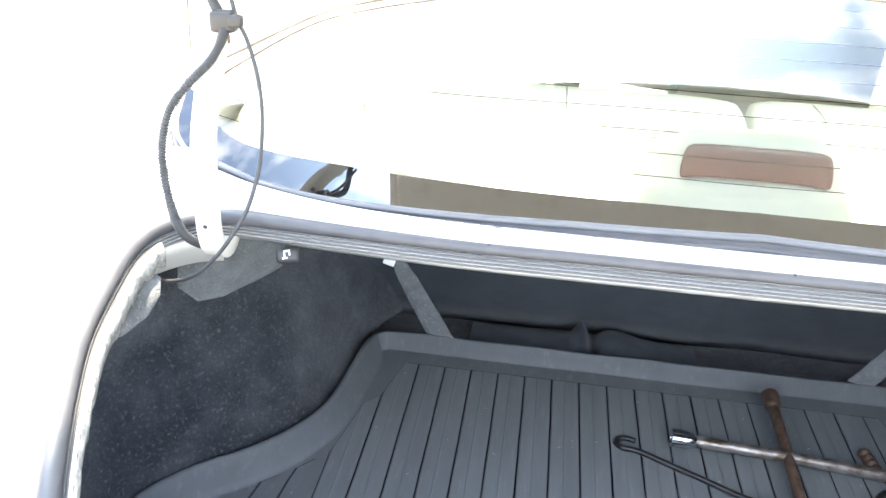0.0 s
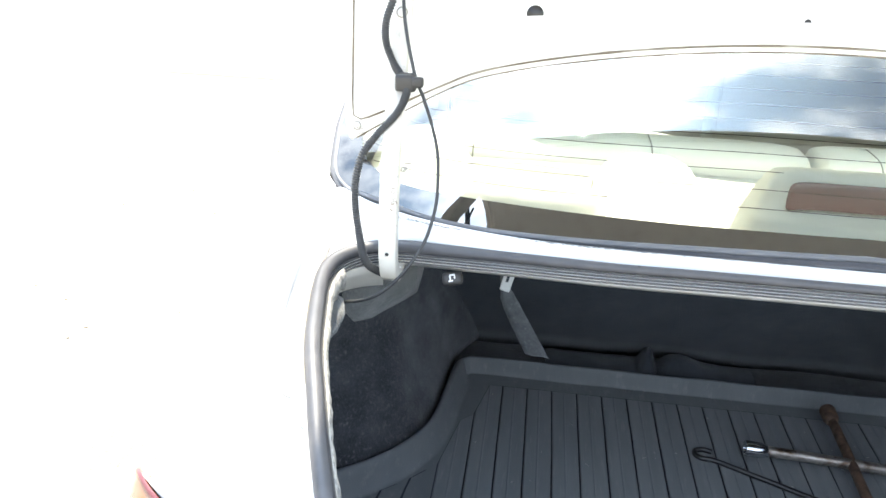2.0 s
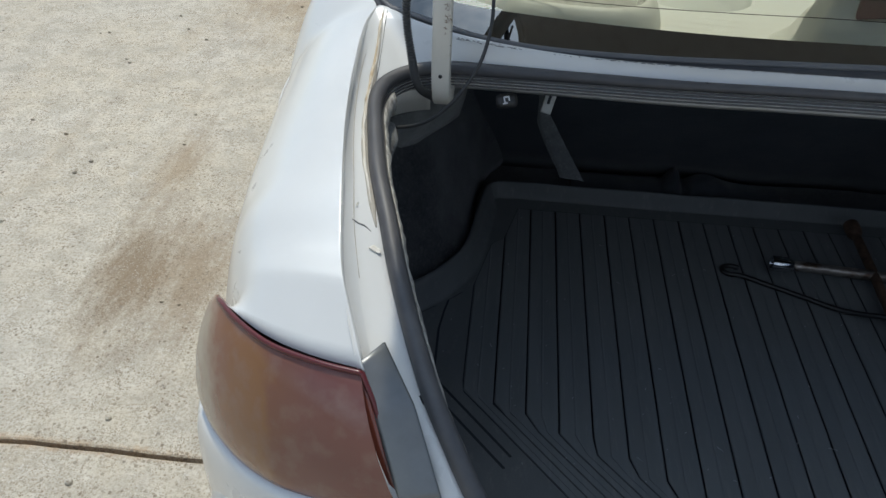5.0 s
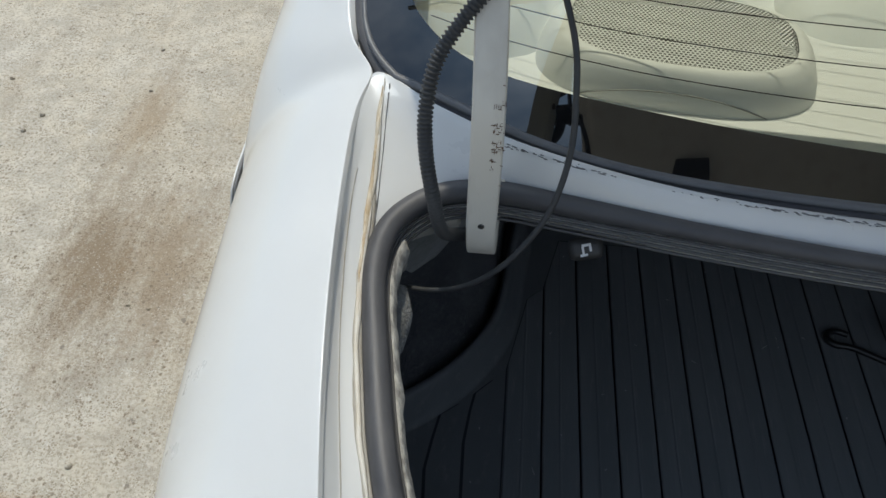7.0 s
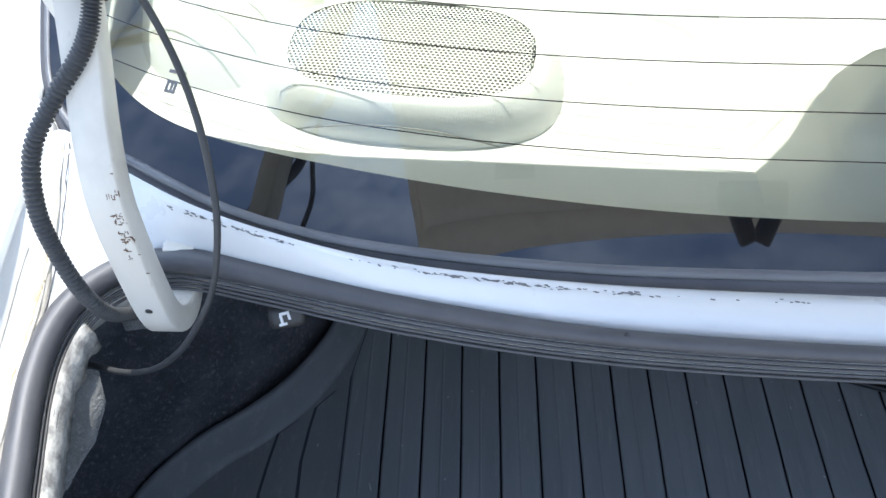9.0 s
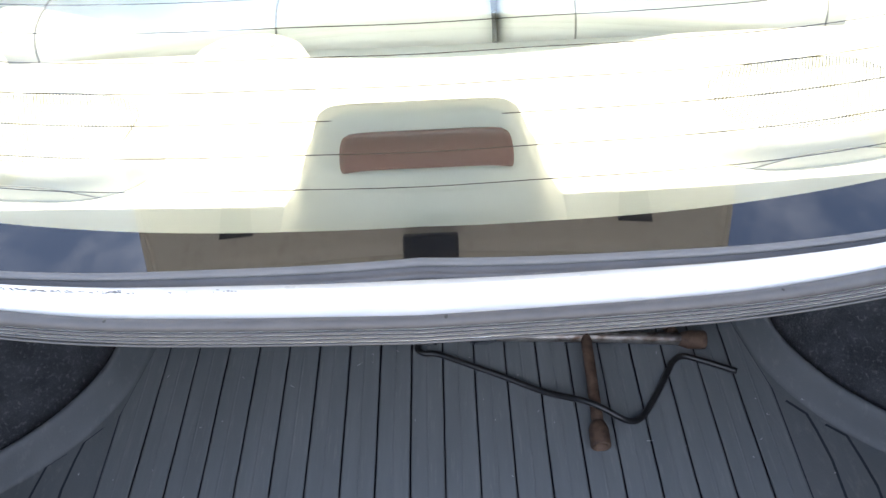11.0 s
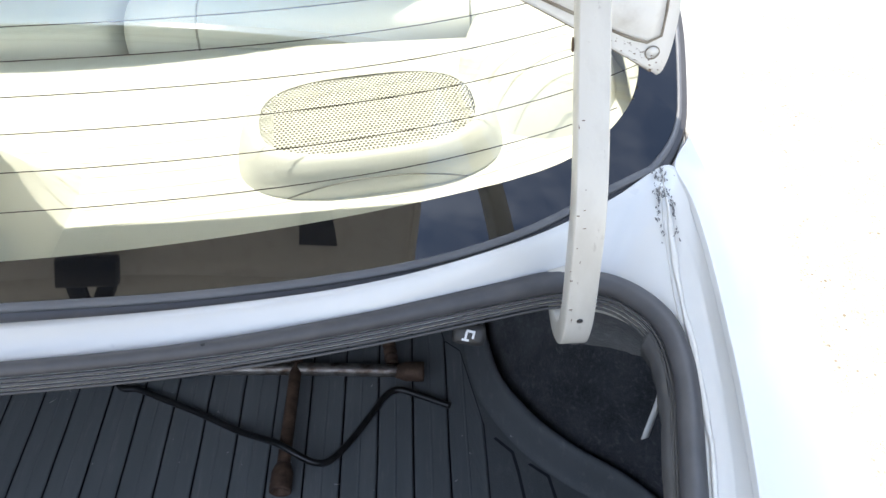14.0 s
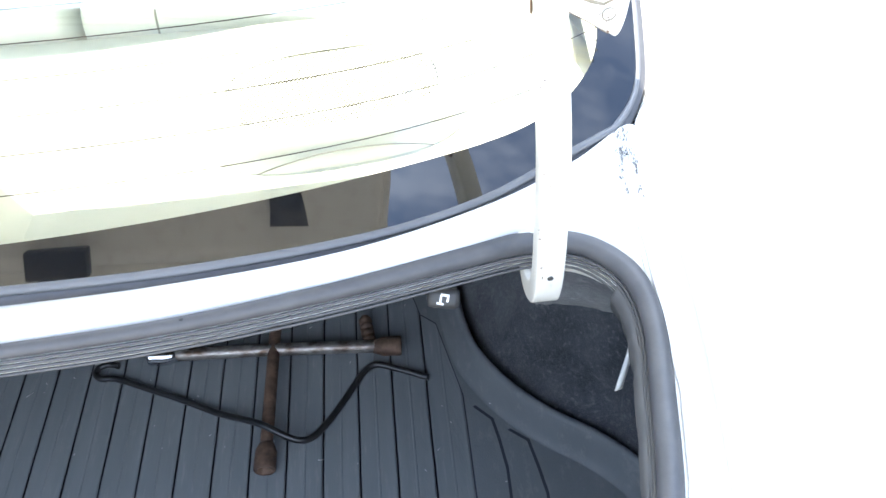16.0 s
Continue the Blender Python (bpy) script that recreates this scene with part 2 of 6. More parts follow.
def concrete():
    m = bpy.data.materials.new("weathered_concrete")
    m.use_nodes = True
    n, l = m.node_tree.nodes, m.node_tree.links
    b = n["Principled BSDF"]
    tc = n.new("ShaderNodeTexCoord")

    def noise_ramp(scale, a, c, detail=10.0, stretch=(1, 1, 1), rot=0.0):
        mp = n.new("ShaderNodeMapping")
        mp.inputs["Scale"].default_value = stretch
        mp.inputs["Rotation"].default_value = (0, 0, rot)
        l.new(tc.outputs["Object"], mp.inputs["Vector"])
        no = n.new("ShaderNodeTexNoise")
        no.inputs["Scale"].default_value, no.inputs["Detail"].default_value, no.inputs["Roughness"].default_value = scale, detail, 0.65
        l.new(mp.outputs["Vector"], no.inputs["Vector"])
        ra = n.new("ShaderNodeValToRGB")
        ra.color_ramp.elements[0].position, ra.color_ramp.elements[1].position = a, c
        l.new(no.outputs["Fac"], ra.inputs["Fac"])
        return ra.outputs["Color"], no

    def mixed(fac, a, c, amount=1.0):
        mu = n.new("ShaderNodeMath")
        mu.operation = "MULTIPLY"
        mu.inputs[1].default_value = amount
        l.new(fac, mu.inputs[0])
        mx = n.new("ShaderNodeMix")
        mx.data_type = "RGBA"
        l.new(mu.outputs["Value"], mx.inputs["Factor"])
        for sock, v in (("A", a), ("B", c)):
            if isinstance(v, tuple):
                mx.inputs[sock].default_value = (*v, 1)
            else:
                l.new(v, mx.inputs[sock])
        return mx.outputs["Result"]

    big, _ = noise_ramp(0.55, 0.40, 0.66)
    mid, _ = noise_ramp(2.6, 0.42, 0.70)
    _, gn = noise_ramp(110, 0.52, 0.64, 8)
    streak, _ = noise_ramp(1.5, 0.52, 0.72, 8, (3.2, 0.45, 1), 0.18)
    col = mixed(big, (0.60, 0.53, 0.41), (0.50, 0.45, 0.36))
    col = mixed(mid, col, (0.64, 0.60, 0.52), 0.7)
    col = mixed(streak, col, (0.38, 0.295, 0.195), 0.55)

    def patch(x, y, rx, ry, turn, col, tint, amount, low=0.30, high=0.62):
        """A stain of its own outline, streaked along its length and broken up by grit."""
        mp = n.new("ShaderNodeMapping")
        mp.vector_type = "TEXTURE"
        mp.inputs["Location"].default_value = (x, y, 0)
        mp.inputs["Rotation"].default_value = (0, 0, turn)
        mp.inputs["Scale"].default_value = (rx, ry, 1)
        l.new(tc.outputs["Object"], mp.inputs["Vector"])
        gr = n.new("ShaderNodeTexGradient")
        gr.gradient_type = "SPHERICAL"
        l.new(mp.outputs["Vector"], gr.inputs["Vector"])
        total = gr.outputs["Fac"]
        for scale, detail, share, stretch in ((9.0, 4.0, 0.9, (2.6, 0.5, 1)), (60.0, 3.0, 0.55, (1.3, 0.8, 1)), (210.0, 3.0, 0.75, (1, 1, 1))):
            turned = n.new("ShaderNodeMapping")
            turned.inputs["Rotation"].default_value = (0, 0, -turn)
            turned.inputs["Scale"].default_value = stretch
            l.new(tc.outputs["Object"], turned.inputs["Vector"])
            no = n.new("ShaderNodeTexNoise")
            no.inputs["Scale"].default_value, no.inputs["Detail"].default_value, no.inputs["Roughness"].default_value = scale, detail, 0.6
            l.new(turned.outputs["Vector"], no.inputs["Vector"])
            ad = n.new("ShaderNodeMath")
            ad.operation = "MULTIPLY_ADD"
            ad.inputs[1].default_value = share
            l.new(no.outputs["Fac"], ad.inputs[0])
            l.new(total, ad.inputs[2])
            total = ad.outputs["Value"]
        rr = n.new("ShaderNodeMapRange")
        rr.interpolation_type = "SMOOTHSTEP"
        rr.inputs["From Min"].default_value, rr.inputs["From Max"].default_value = 1.10 + low, 1.10 + high
        l.new(total, rr.inputs["Value"])
        up = n.new("ShaderNodeMath")
        up.operation, up.use_clamp = "MULTIPLY", True
        up.inputs[1].default_value = 5.0
        l.new(gr.outputs["Fac"], up.inputs[0])
        gate = n.new("ShaderNodeMath")
        gate.operation = "MULTIPLY"
        l.new(rr.outputs["Result"], gate.inputs[0])
        l.new(up.outputs["Value"], gate.inputs[1])
        return mixed(gate.outputs["Value"], col, tint, amount)

    grey, _ = noise_ramp(5, 0.48, 0.66, 14)
    col = mixed(grey, col, (0.40, 0.36, 0.295), 0.8)
    mottle, _ = noise_ramp(16, 0.44, 0.62, 9)
    col = mixed(mottle, col, (0.40, 0.355, 0.285), 0.55)
    pale, _ = noise_ramp(27, 0.56, 0.68, 9)
    col = mixed(pale, col, (0.68, 0.645, 0.57), 0.55)
    grain, _ = noise_ramp(105, 0.48, 0.62, 5)
    col = mixed(grain, col, (0.31, 0.26, 0.195), 0.55)
    col = patch(-1.445, 1.68, 0.24, 0.62, 0.15, col, (0.19, 0.125, 0.065), 0.80, 0.30, 1.0)
    col = patch(-1.27, 1.70, 0.28, 0.66, 0.22, col, (0.25, 0.17, 0.095), 0.70, 0.30, 1.05)
    col = patch(-1.52, 2.25, 0.16, 0.45, 0.08, col, (0.30, 0.21, 0.12), 0.6, 0.25, 1.0)
    col = patch(-1.45, 4.3, 0.75, 1.6, 0.05, col, (0.34, 0.25, 0.15), 0.75, 0.15, 0.9)
    col = patch(-3.4, 5.3, 1.8, 1.0, 0.0, col, (0.36, 0.27, 0.17), 0.7, 0.15, 0.9)
    col = patch(-2.6, 1.085, 3.2, 0.028, 0.0, col, (0.42, 0.26, 0.13), 0.65, 0.0, 0.9)
    col = patch(-2.6, 6.01, 4.0, 0.10, 0.0, col, (0.36, 0.25, 0.14), 0.7, -0.1, 0.6)
    # bedded grit: single grains, dark, brown and pale, each of its own size
    for scale, keep, radius, tint, amount in ((85.0, 0.80, 0.36, (0.17, 0.13, 0.085), 0.95), (150.0, 0.58, 0.38, (0.21, 0.155, 0.095), 0.9), (260.0, 0.46, 0.42, (0.20, 0.15, 0.095), 0.85), (190.0, 0.80, 0.34, (0.76, 0.72, 0.63), 0.45)):
        vo = n.new("ShaderNodeTexVoronoi")
        vo.inputs["Scale"].default_value = scale
        l.new(tc.outputs["Object"], vo.inputs["Vector"])
        pick = n.new("ShaderNodeSeparateColor")
        l.new(vo.outputs["Color"], pick.inputs["Color"])
        gate, near, both = (n.new("ShaderNodeMath") for _ in range(3))
        gate.operation, near.operation, both.operation = "GREATER_THAN", "LESS_THAN", "MULTIPLY"
        gate.inputs[1].default_value, near.inputs[1].default_value = keep, radius
        l.new(pick.outputs["Red"], gate.inputs[0])
        l.new(vo.outputs["Distance"], near.inputs[0])
        l.new(gate.outputs["Value"], both.inputs[0])
        l.new(near.outputs["Value"], both.inputs[1])
        thick_set, _ = noise_ramp(4.5 + scale * 0.03, 0.40, 0.62, 8)
        sown = n.new("ShaderNodeMath")
        sown.operation = "MULTIPLY"
        l.new(both.outputs["Value"], sown.inputs[0])
        l.new(thick_set, sown.inputs[1])
        col = mixed(sown.outputs["Value"], col, tint, amount)
    pits, _ = noise_ramp(38, 0.645, 0.69, 4)
    col = mixed(pits, col, (0.20, 0.17, 0.13), 0.8)
    speck, _ = noise_ramp(260, 0.60, 0.68, 4)
    col = mixed(speck, col, (0.70, 0.66, 0.58), 0.6)
    l.new(col, b.inputs["Base Color"])
    b.inputs["Roughness"].default_value = 0.9
    bu = n.new("ShaderNodeBump")
    bu.inputs["Strength"].default_value, bu.inputs["Distance"].default_value = 0.8, 0.008
    l.new(gn.outputs["Fac"], bu.inputs["Height"])
    l.new(bu.outputs["Normal"], b.inputs["Normal"])
    return m


def tail_lens():
    """Sun-faded lens: red, then amber, then a hazed clear end, running into one another across the lamp."""
    m = bpy.data.materials.new("faded_tail_lens")
    m.use_nodes = True
    n, l = m.node_tree.nodes, m.node_tree.links
    b = n["Principled BSDF"]
    tc, sp, no, no2 = (n.new(k) for k in ("ShaderNodeTexCoord", "ShaderNodeSeparateXYZ", "ShaderNodeTexNoise", "ShaderNodeTexNoise"))
    l.new(tc.outputs["Object"], sp.inputs["Vector"])

    def math_node(op, a, c):
        k = n.new("ShaderNodeMath")
        k.operation = op
        for i, v in enumerate((a, c)):
            if isinstance(v, float):
                k.inputs[i].default_value = v
            else:
                l.new(v, k.inputs[i])
        return k.outputs["Value"]

    no.inputs["Scale"].default_value, no.inputs["Detail"].default_value = 26.0, 5.0
    no2.inputs["Scale"].default_value, no2.inputs["Detail"].default_value = 48.0, 6.0
    l.new(tc.outputs["Object"], no.inputs["Vector"])
    l.new(tc.outputs["Object"], no2.inputs["Vector"])
    across = math_node("ADD", math_node("ABSOLUTE", sp.outputs["X"], 0.0), math_node("MULTIPLY", math_node("SUBTRACT", no.outputs["Fac"], 0.5), 0.045))
    place = n.new("ShaderNodeMapRange")
    place.inputs["From Min"].default_value, place.inputs["From Max"].default_value = 0.49, 0.73
    l.new(across, place.inputs["Value"])
    ra = n.new("ShaderNodeValToRGB")
    ra.color_ramp.elements[0].position, ra.color_ramp.elements[0].color = 0.0, (0.165, 0.058, 0.046, 1)
    ra.color_ramp.elements[1].position, ra.color_ramp.elements[1].color = 1.0, (0.33, 0.285, 0.22, 1)
    for at, c in ((0.40, (0.155, 0.056, 0.044, 1)), (0.53, (0.165, 0.060, 0.034, 1)), (0.58, (0.205, 0.086, 0.030, 1)), (0.72, (0.195, 0.076, 0.030, 1)), (0.79, (0.185, 0.070, 0.040, 1)), (0.86, (0.30, 0.235, 0.17, 1))):
        ra.color_ramp.elements.new(at).color = c
    l.new(place.outputs["Result"], ra.inputs["Fac"])
    hz = n.new("ShaderNodeMapRange")
    hz.inputs["From Min"].default_value, hz.inputs["From Max"].default_value, hz.inputs["To Max"].default_value = 0.48, 0.78, 0.5
    l.new(no2.outputs["Fac"], hz.inputs["Value"])
    mx = n.new("ShaderNodeMix")
    mx.data_type = "RGBA"
    mx.inputs["B"].default_value = (0.24, 0.15, 0.12, 1)
    l.new(hz.outputs["Result"], mx.inputs["Factor"])
    l.new(ra.outputs["Color"], mx.inputs["A"])
    l.new(mx.outputs["Result"], b.inputs["Base Color"])
    b.inputs["Roughness"].default_value = 0.24
    b.inputs["Coat Weight"].default_value, b.inputs["Coat Roughness"].default_value = 0.5, 0.10
    return m


TAIL_LENS = tail_lens()
CONCRETE = concrete()
SOIL = material("joint_soil", (0.16, 0.12, 0.08), 0.95, 0, (0.08, 0.06, 0.04), 20, 0.7, 0.5, 60)
LEAF = material("tree_leaf", (0.06, 0.10, 0.03), 0.6, 0, (0.10, 0.11, 0.03), 3, 0.6)
DRY_LEAF = material("dry_leaf", (0.17, 0.11, 0.06), 0.8, 0, (0.08, 0.05, 0.03), 4, 0.7)
BARK = material("bark", (0.12, 0.09, 0.065), 0.9, 0, (0.06, 0.045, 0.03), 14, 0.7, 0.8, 40)


# ---- building helpers ----
def smooth(points, n):
    """n + 1 points along a Catmull-Rom line through the given ones."""
    pts = [Vector(p) for p in points]
    out = []
    for i in range(n + 1):
        s = i / n * (len(pts) - 1)
        k = min(int(s), len(pts) - 2)
        u = s - k
        a, b, c, d = pts[max(k - 1, 0)], pts[k], pts[k + 1], pts[min(k + 2, len(pts) - 1)]
        out.append(0.5 * (2 * b + (c - a) * u + (2 * a - 5 * b + 4 * c - d) * u * u + (3 * b - a - 3 * c + d) * u ** 3))
    return out


def lerp(table, x):
    """The value at x in rows of (x, value)."""
    return float(np.interp(x, [r[0] for r in table], [r[1] for r in table]))


def grid(rows, close=False, cap=False):
    """A bmesh sheet through rows of points."""
    bm = bmesh.new()
    vs = [[bm.verts.new(p) for p in row] for row in rows]
    m = len(rows[0])
    for a, b in zip(vs, vs[1:]):
        for j in range(m if close else m - 1):
            bm.faces.new((a[j], a[(j + 1) % m], b[(j + 1) % m], b[j]))
    if cap:
        bm.faces.new(list(reversed(vs[0])))
        bm.faces.new(vs[-1])
    bmesh.ops.recalc_face_normals(bm, faces=bm.faces)
    return bm


def tube_rows(path, radius, sides=10, closed=False, wide=1.0):
    """Rings round a path; radius is a number or a function of the ring's index."""
    rows = []
    n = len(path)
    up = Vector((0.13, 0.21, 0.97))
    for i, p in enumerate(path):
        a, b = (path[i - 1], path[(i + 1) % n]) if closed else (path[max(i - 1, 0)], path[min(i + 1, n - 1)])
        t = (Vector(b) - Vector(a)).normalized()
        side = t.cross(up)
        side = side.normalized() if side.length > 1e-4 else t.orthogonal().normalized()
        top = side.cross(t).normalized()
        up = top
        r = radius(i) if callable(radius) else radius
        rows.append([Vector(p) + (side * math.cos(2 * math.pi * k / sides) * wide + top * math.sin(2 * math.pi * k / sides)) * r for k in range(sides)])
    return rows + [rows[0]] if closed else rows


def tube(path, radius, sides=10, closed=False, wide=1.0):
    return grid(tube_rows(path, radius, sides, closed, wide), close=True, cap=not closed)


def box(cx, cy, cz, sx, sy, sz, bevel=0.0, m=None):
    bm = bmesh.new()
    bmesh.ops.create_cube(bm, size=1.0)
    bmesh.ops.scale(bm, vec=(sx, sy, sz), verts=bm.verts)
    if bevel:
        bmesh.ops.bevel(bm, geom=bm.edges[:], offset=bevel, segments=2, affect="EDGES", profile=0.6)
    bmesh.ops.transform(bm, matrix=Matrix.Translation((cx, cy, cz)) @ (m or Matrix()), verts=bm.verts)
    return bm


def joined(*parts):
    """One bmesh out of several."""
    me = bpy.data.meshes.new("joined")
    out = bmesh.new()
    for bm in parts:
        bm.to_mesh(me)
        out.from_mesh(me)
        bm.free()
    bpy.data.meshes.remove(me)
    return out


def part(name, bm, mat, parent=None, label="", thick=0.0, sub=0, flat=False, offset=-1.0):
    me = bpy.data.meshes.new(name)
    bm.to_mesh(me)
    bm.free()
    me.materials.append(mat)
    ob = new(name, me)
    if not flat:
        me.polygons.foreach_set("use_smooth", [True] * len(me.polygons))
    if parent:
        ob.parent = parent
    if sub:
        md = ob.modifiers.new("round", "SUBSURF")
        md.levels = md.render_levels = sub
    if thick:
        md = ob.modifiers.new("thickness", "SOLIDIFY")
        md.thickness, md.offset = thick, offset
    return tagged(ob, label)


def thing(name, label, category, at=(0, 0, 0), group="", kind=""):
    ob = new(name)
    ob.location = at
    return tagged(ob, label, category, group, kind)


def under(ob, bm):
    """Moves a bmesh given in world places into the space of an unturned parent."""
    bmesh.ops.translate(bm, vec=-ob.location, verts=bm.verts)
    return bm


def mirror(points):
    return [(-x, y, z) for x, y, z in points]


# ---- ground: concrete slabs with a crack and a joint ----
def slab(x0, x1, y0, y1, n, seed, rough0, rough1):
    """A slab whose edges at y0 and y1 wander like a crack."""
    rows = []
    for j in range(n + 1):
        x = x0 + (x1 - x0) * j / n
        a = y0 + rough0 * (noise.noise((x * 2.1, seed, 0)) + 0.5 * noise.noise((x * 9.0, seed, 3)) + 0.25 * noise.noise((x * 40.0, seed, 5)))
        b = y1 + rough1 * (noise.noise((x * 2.1, seed + 1, 0)) + 0.5 * noise.noise((x * 9.0, seed + 1, 3)) + 0.25 * noise.noise((x * 40.0, seed + 1, 5)))
        rows.append([(x, a, -0.03), (x, a, -0.003), (x, a + 0.004, 0), (x, b - 0.004, 0), (x, b, -0.003), (x, b, -0.03)])
    return grid(rows)


bm = bmesh.new()
bmesh.ops.create_grid(bm, x_segments=8, y_segments=8, size=900)
ground = tagged(part("ground", bm, SOIL, flat=True), "bare brown soil under a concrete yard", "ground", kind="structure")
ground.location.z = -0.03
for k, (ya, yb, ra, rb) in enumerate(((-30.0, 1.078, 0.02, 0.012), (1.090, 6.005, 0.012, 0.006), (6.020, 60.0, 0.006, 0.02))):
    ob = part("concrete_slab", slab(-40, 40, ya, yb, 900, 7 + (k if k < 2 else 4), ra, rb), CONCRETE, ground, flat=True)
    ob.location.z = 0.03

# loose leaves and grit on the concrete
random.seed(4)
bm = bmesh.new()
for _ in range(28):
    x, y = random.uniform(-4.2, -0.95), random.uniform(0.4, 6.5)
    s, a = random.uniform(0.005, 0.018) * (1 if random.random() < 0.4 else 0.5), random.uniform(0, 6.28)
    pts = []
    for k, (u, v, w) in enumerate(((-1, 0, 0.1), (-0.3, 0.4, 0.25), (0.5, 0.3, 0.2), (1, 0, 0.35), (0.4, -0.35, 0.15), (-0.4, -0.3, 0.3))):
        pts.append(bm.verts.new((x + s * (u * math.cos(a) - v * math.sin(a)), y + s * (u * math.sin(a) + v * math.cos(a)), 0.002 + s * w * 0.5)))
    bm.faces.new(pts)
tagged(part("dry_leaves", bm, DRY_LEAF, thick=0.0008), "small dry brown leaves scattered on the concrete", "leaves", kind="stuff")
bm = bmesh.new()
for _ in range(170):
    x, y, s = random.uniform(-3.6, -0.95), random.uniform(0.6, 5.5), random.uniform(0.003, 0.010)
    g = bmesh.ops.create_icosphere(bm, subdivisions=1, radius=s)["verts"]
    bmesh.ops.scale(bm, vec=(1, random.uniform(0.6, 1), 0.55), verts=g)
    bmesh.ops.translate(bm, vec=(x, y, s * 0.4), verts=g)
tagged(part("loose_grit", bm, CONCRETE), "loose pale stones and grit on the concrete", "gravel", kind="stuff")

# ---- the car ----
car = thing("car", "white four-door saloon car with its boot lid raised", "car", (0, 0, 0))


def deck_outer(x):
    return 0.876 + 0.43 * x * x


def glass_base(x):
    return 0.884 + 0.39 * x * x


def glass_z(x, v):
    return 1.060 - 0.03 * x * x + 0.55 * v - 0.06 * v * v


# fender edge beside the boot opening: y, x, z
EDGE = [(0.50, 0.538, 0.934), (0.56, 0.560, 0.956), (0.61, 0.578, 0.978), (0.66, 0.586, 0.998), (0.71, 0.595, 1.011), (0.77, 0.604, 1.021),
        (0.84, 0.612, 1.028), (0.90, 0.617, 1.033), (0.96, 0.6205, 1.038), (0.985, 0.6185, 1.041), (1.002, 0.6140, 1.0435)]
PILLAR = [(1.015, 0.6125, 1.0450), (1.030, 0.6255, 1.0500), (1.045, 0.6355, 1.0550), (1.07, 0.6415, 1.0640), (1.10, 0.6455, 1.0785), (1.16, 0.647, 1.109), (1.24, 0.640, 1.150), (1.32, 0.627, 1.196), (1.42, 0.605, 1.255), (1.52, 0.585, 1.315), (1.60, 0.575, 1.345)]
WIDTH = [(0.50, 0.69), (0.56, 0.715), (0.64, 0.733), (0.73, 0.747), (0.85, 0.753), (0.97, 0.759), (1.3, 0.773), (1.6, 0.788), (2.4, 0.80)]
for side in (-1, 1):
    rows = []
    # top edge of the tail lamp closes the fender at its rear
    rows.append([(side * x, y, z) for x, y, z in ((0.537, 0.509, 0.928), (0.540, 0.507, 0.936), (0.578, 0.515, 0.935), (0.625, 0.536, 0.930), (0.663, 0.566, 0.926), (0.694, 0.600, 0.922), (0.718, 0.640, 0.85), (0.728, 0.655, 0.66), (0.728, 0.655, 0.44), (0.70, 0.66, 0.22))])
    for y, xe, ze in [(0.566, 0.5655, 0.9715), (0.573, 0.5685, 0.9755)] + EDGE[2:] + PILLAR:
        X = lerp(WIDTH, y)
        skew = lerp([(0.573, 0.042), (0.61, 0.026), (0.66, 0.010), (0.71, 0.0)], y)
        k = max(0.0, (y - 1.05) / 0.55)
        zs = [ze - 0.006 * (1 - min(1, k * 6)), ze, ze - 0.010, ze - 0.030, ze - 0.062, ze - 0.11, ze - 0.19, 0.66, 0.44, 0.22]
        fx = [-0.002 / (X - xe), 0.0, 0.22, 0.45, 0.66, 0.83, 0.95, 1.0, 1.0, 0.94]
        if k > 0:
            top = 1.035 - 0.02 * k
            fx[0] = -0.016 / (X - xe)
            zs = [ze - 0.016, ze, ze + (top - ze) * 0.18 - 0.006, ze + (top - ze) * 0.5 - 0.012, ze + (top - ze) * 0.85 - 0.03, top - 0.09, top - 0.17, 0.66, 0.44, 0.22]
        if y < 0.70:
            zs[1:5] = [ze, ze - 0.004, ze - 0.012, ze - 0.03]
        rows.append([(side * (xe + (X - xe) * f), y + skew * max(f, 0.0), z) for f, z in zip(fx, zs)])
    for k, row in enumerate(rows):
        p = [Vector(q) for q in row]
        rows[k] = p[:1] + [p[1].lerp(p[0], 0.2), p[1], p[1].lerp(p[2], 0.06)] + p[2:]
    part("rear_fender", grid(rows), PAINT, car, sub=2, thick=0.0012)

# fuel flap in the left rear fender, its upper edge standing a little proud over a dark gap
def flank(y, z):
    """How far out the rear fender lies at a place behind the door."""
    k = max(0.0, (y - 1.05) / 0.55)
    X, xe = lerp(WIDTH, y), lerp([(0.96, 0.6205), (1.05, 0.637), (1.16, 0.647), (1.24, 0.640)], y)
    top = 1.038 - 0.02 * k
    return lerp([(0.66, X), (top - 0.17, xe + (X - xe) * 0.955), (top - 0.09, xe + (X - xe) * 0.85), (top - 0.04, xe + (X - xe) * 0.70)], z)


def flap(grow, out):
    rows = []
    for v in np.linspace(-1, 1, 13):
        row = []
        for u in np.linspace(-1, 1, 17):
            y, z = 1.110 + (0.088 + grow) * u * (1 - 0.05 * abs(v) ** 6), 0.826 + (0.078 + grow) * v * (1 - 0.10 * abs(u) ** 5)
            row.append((-flank(y, z) - out, y, z))
        rows.append(row)
    return grid(rows)


part("fuel_flap_gap", flap(0.0008, 0.0018), CHIP, car, "dark gap round the fuel flap", thick=0.0015)
part("fuel_flap", flap(0.0, 0.0048), PAINT, car, "white painted fuel flap", thick=0.0015)

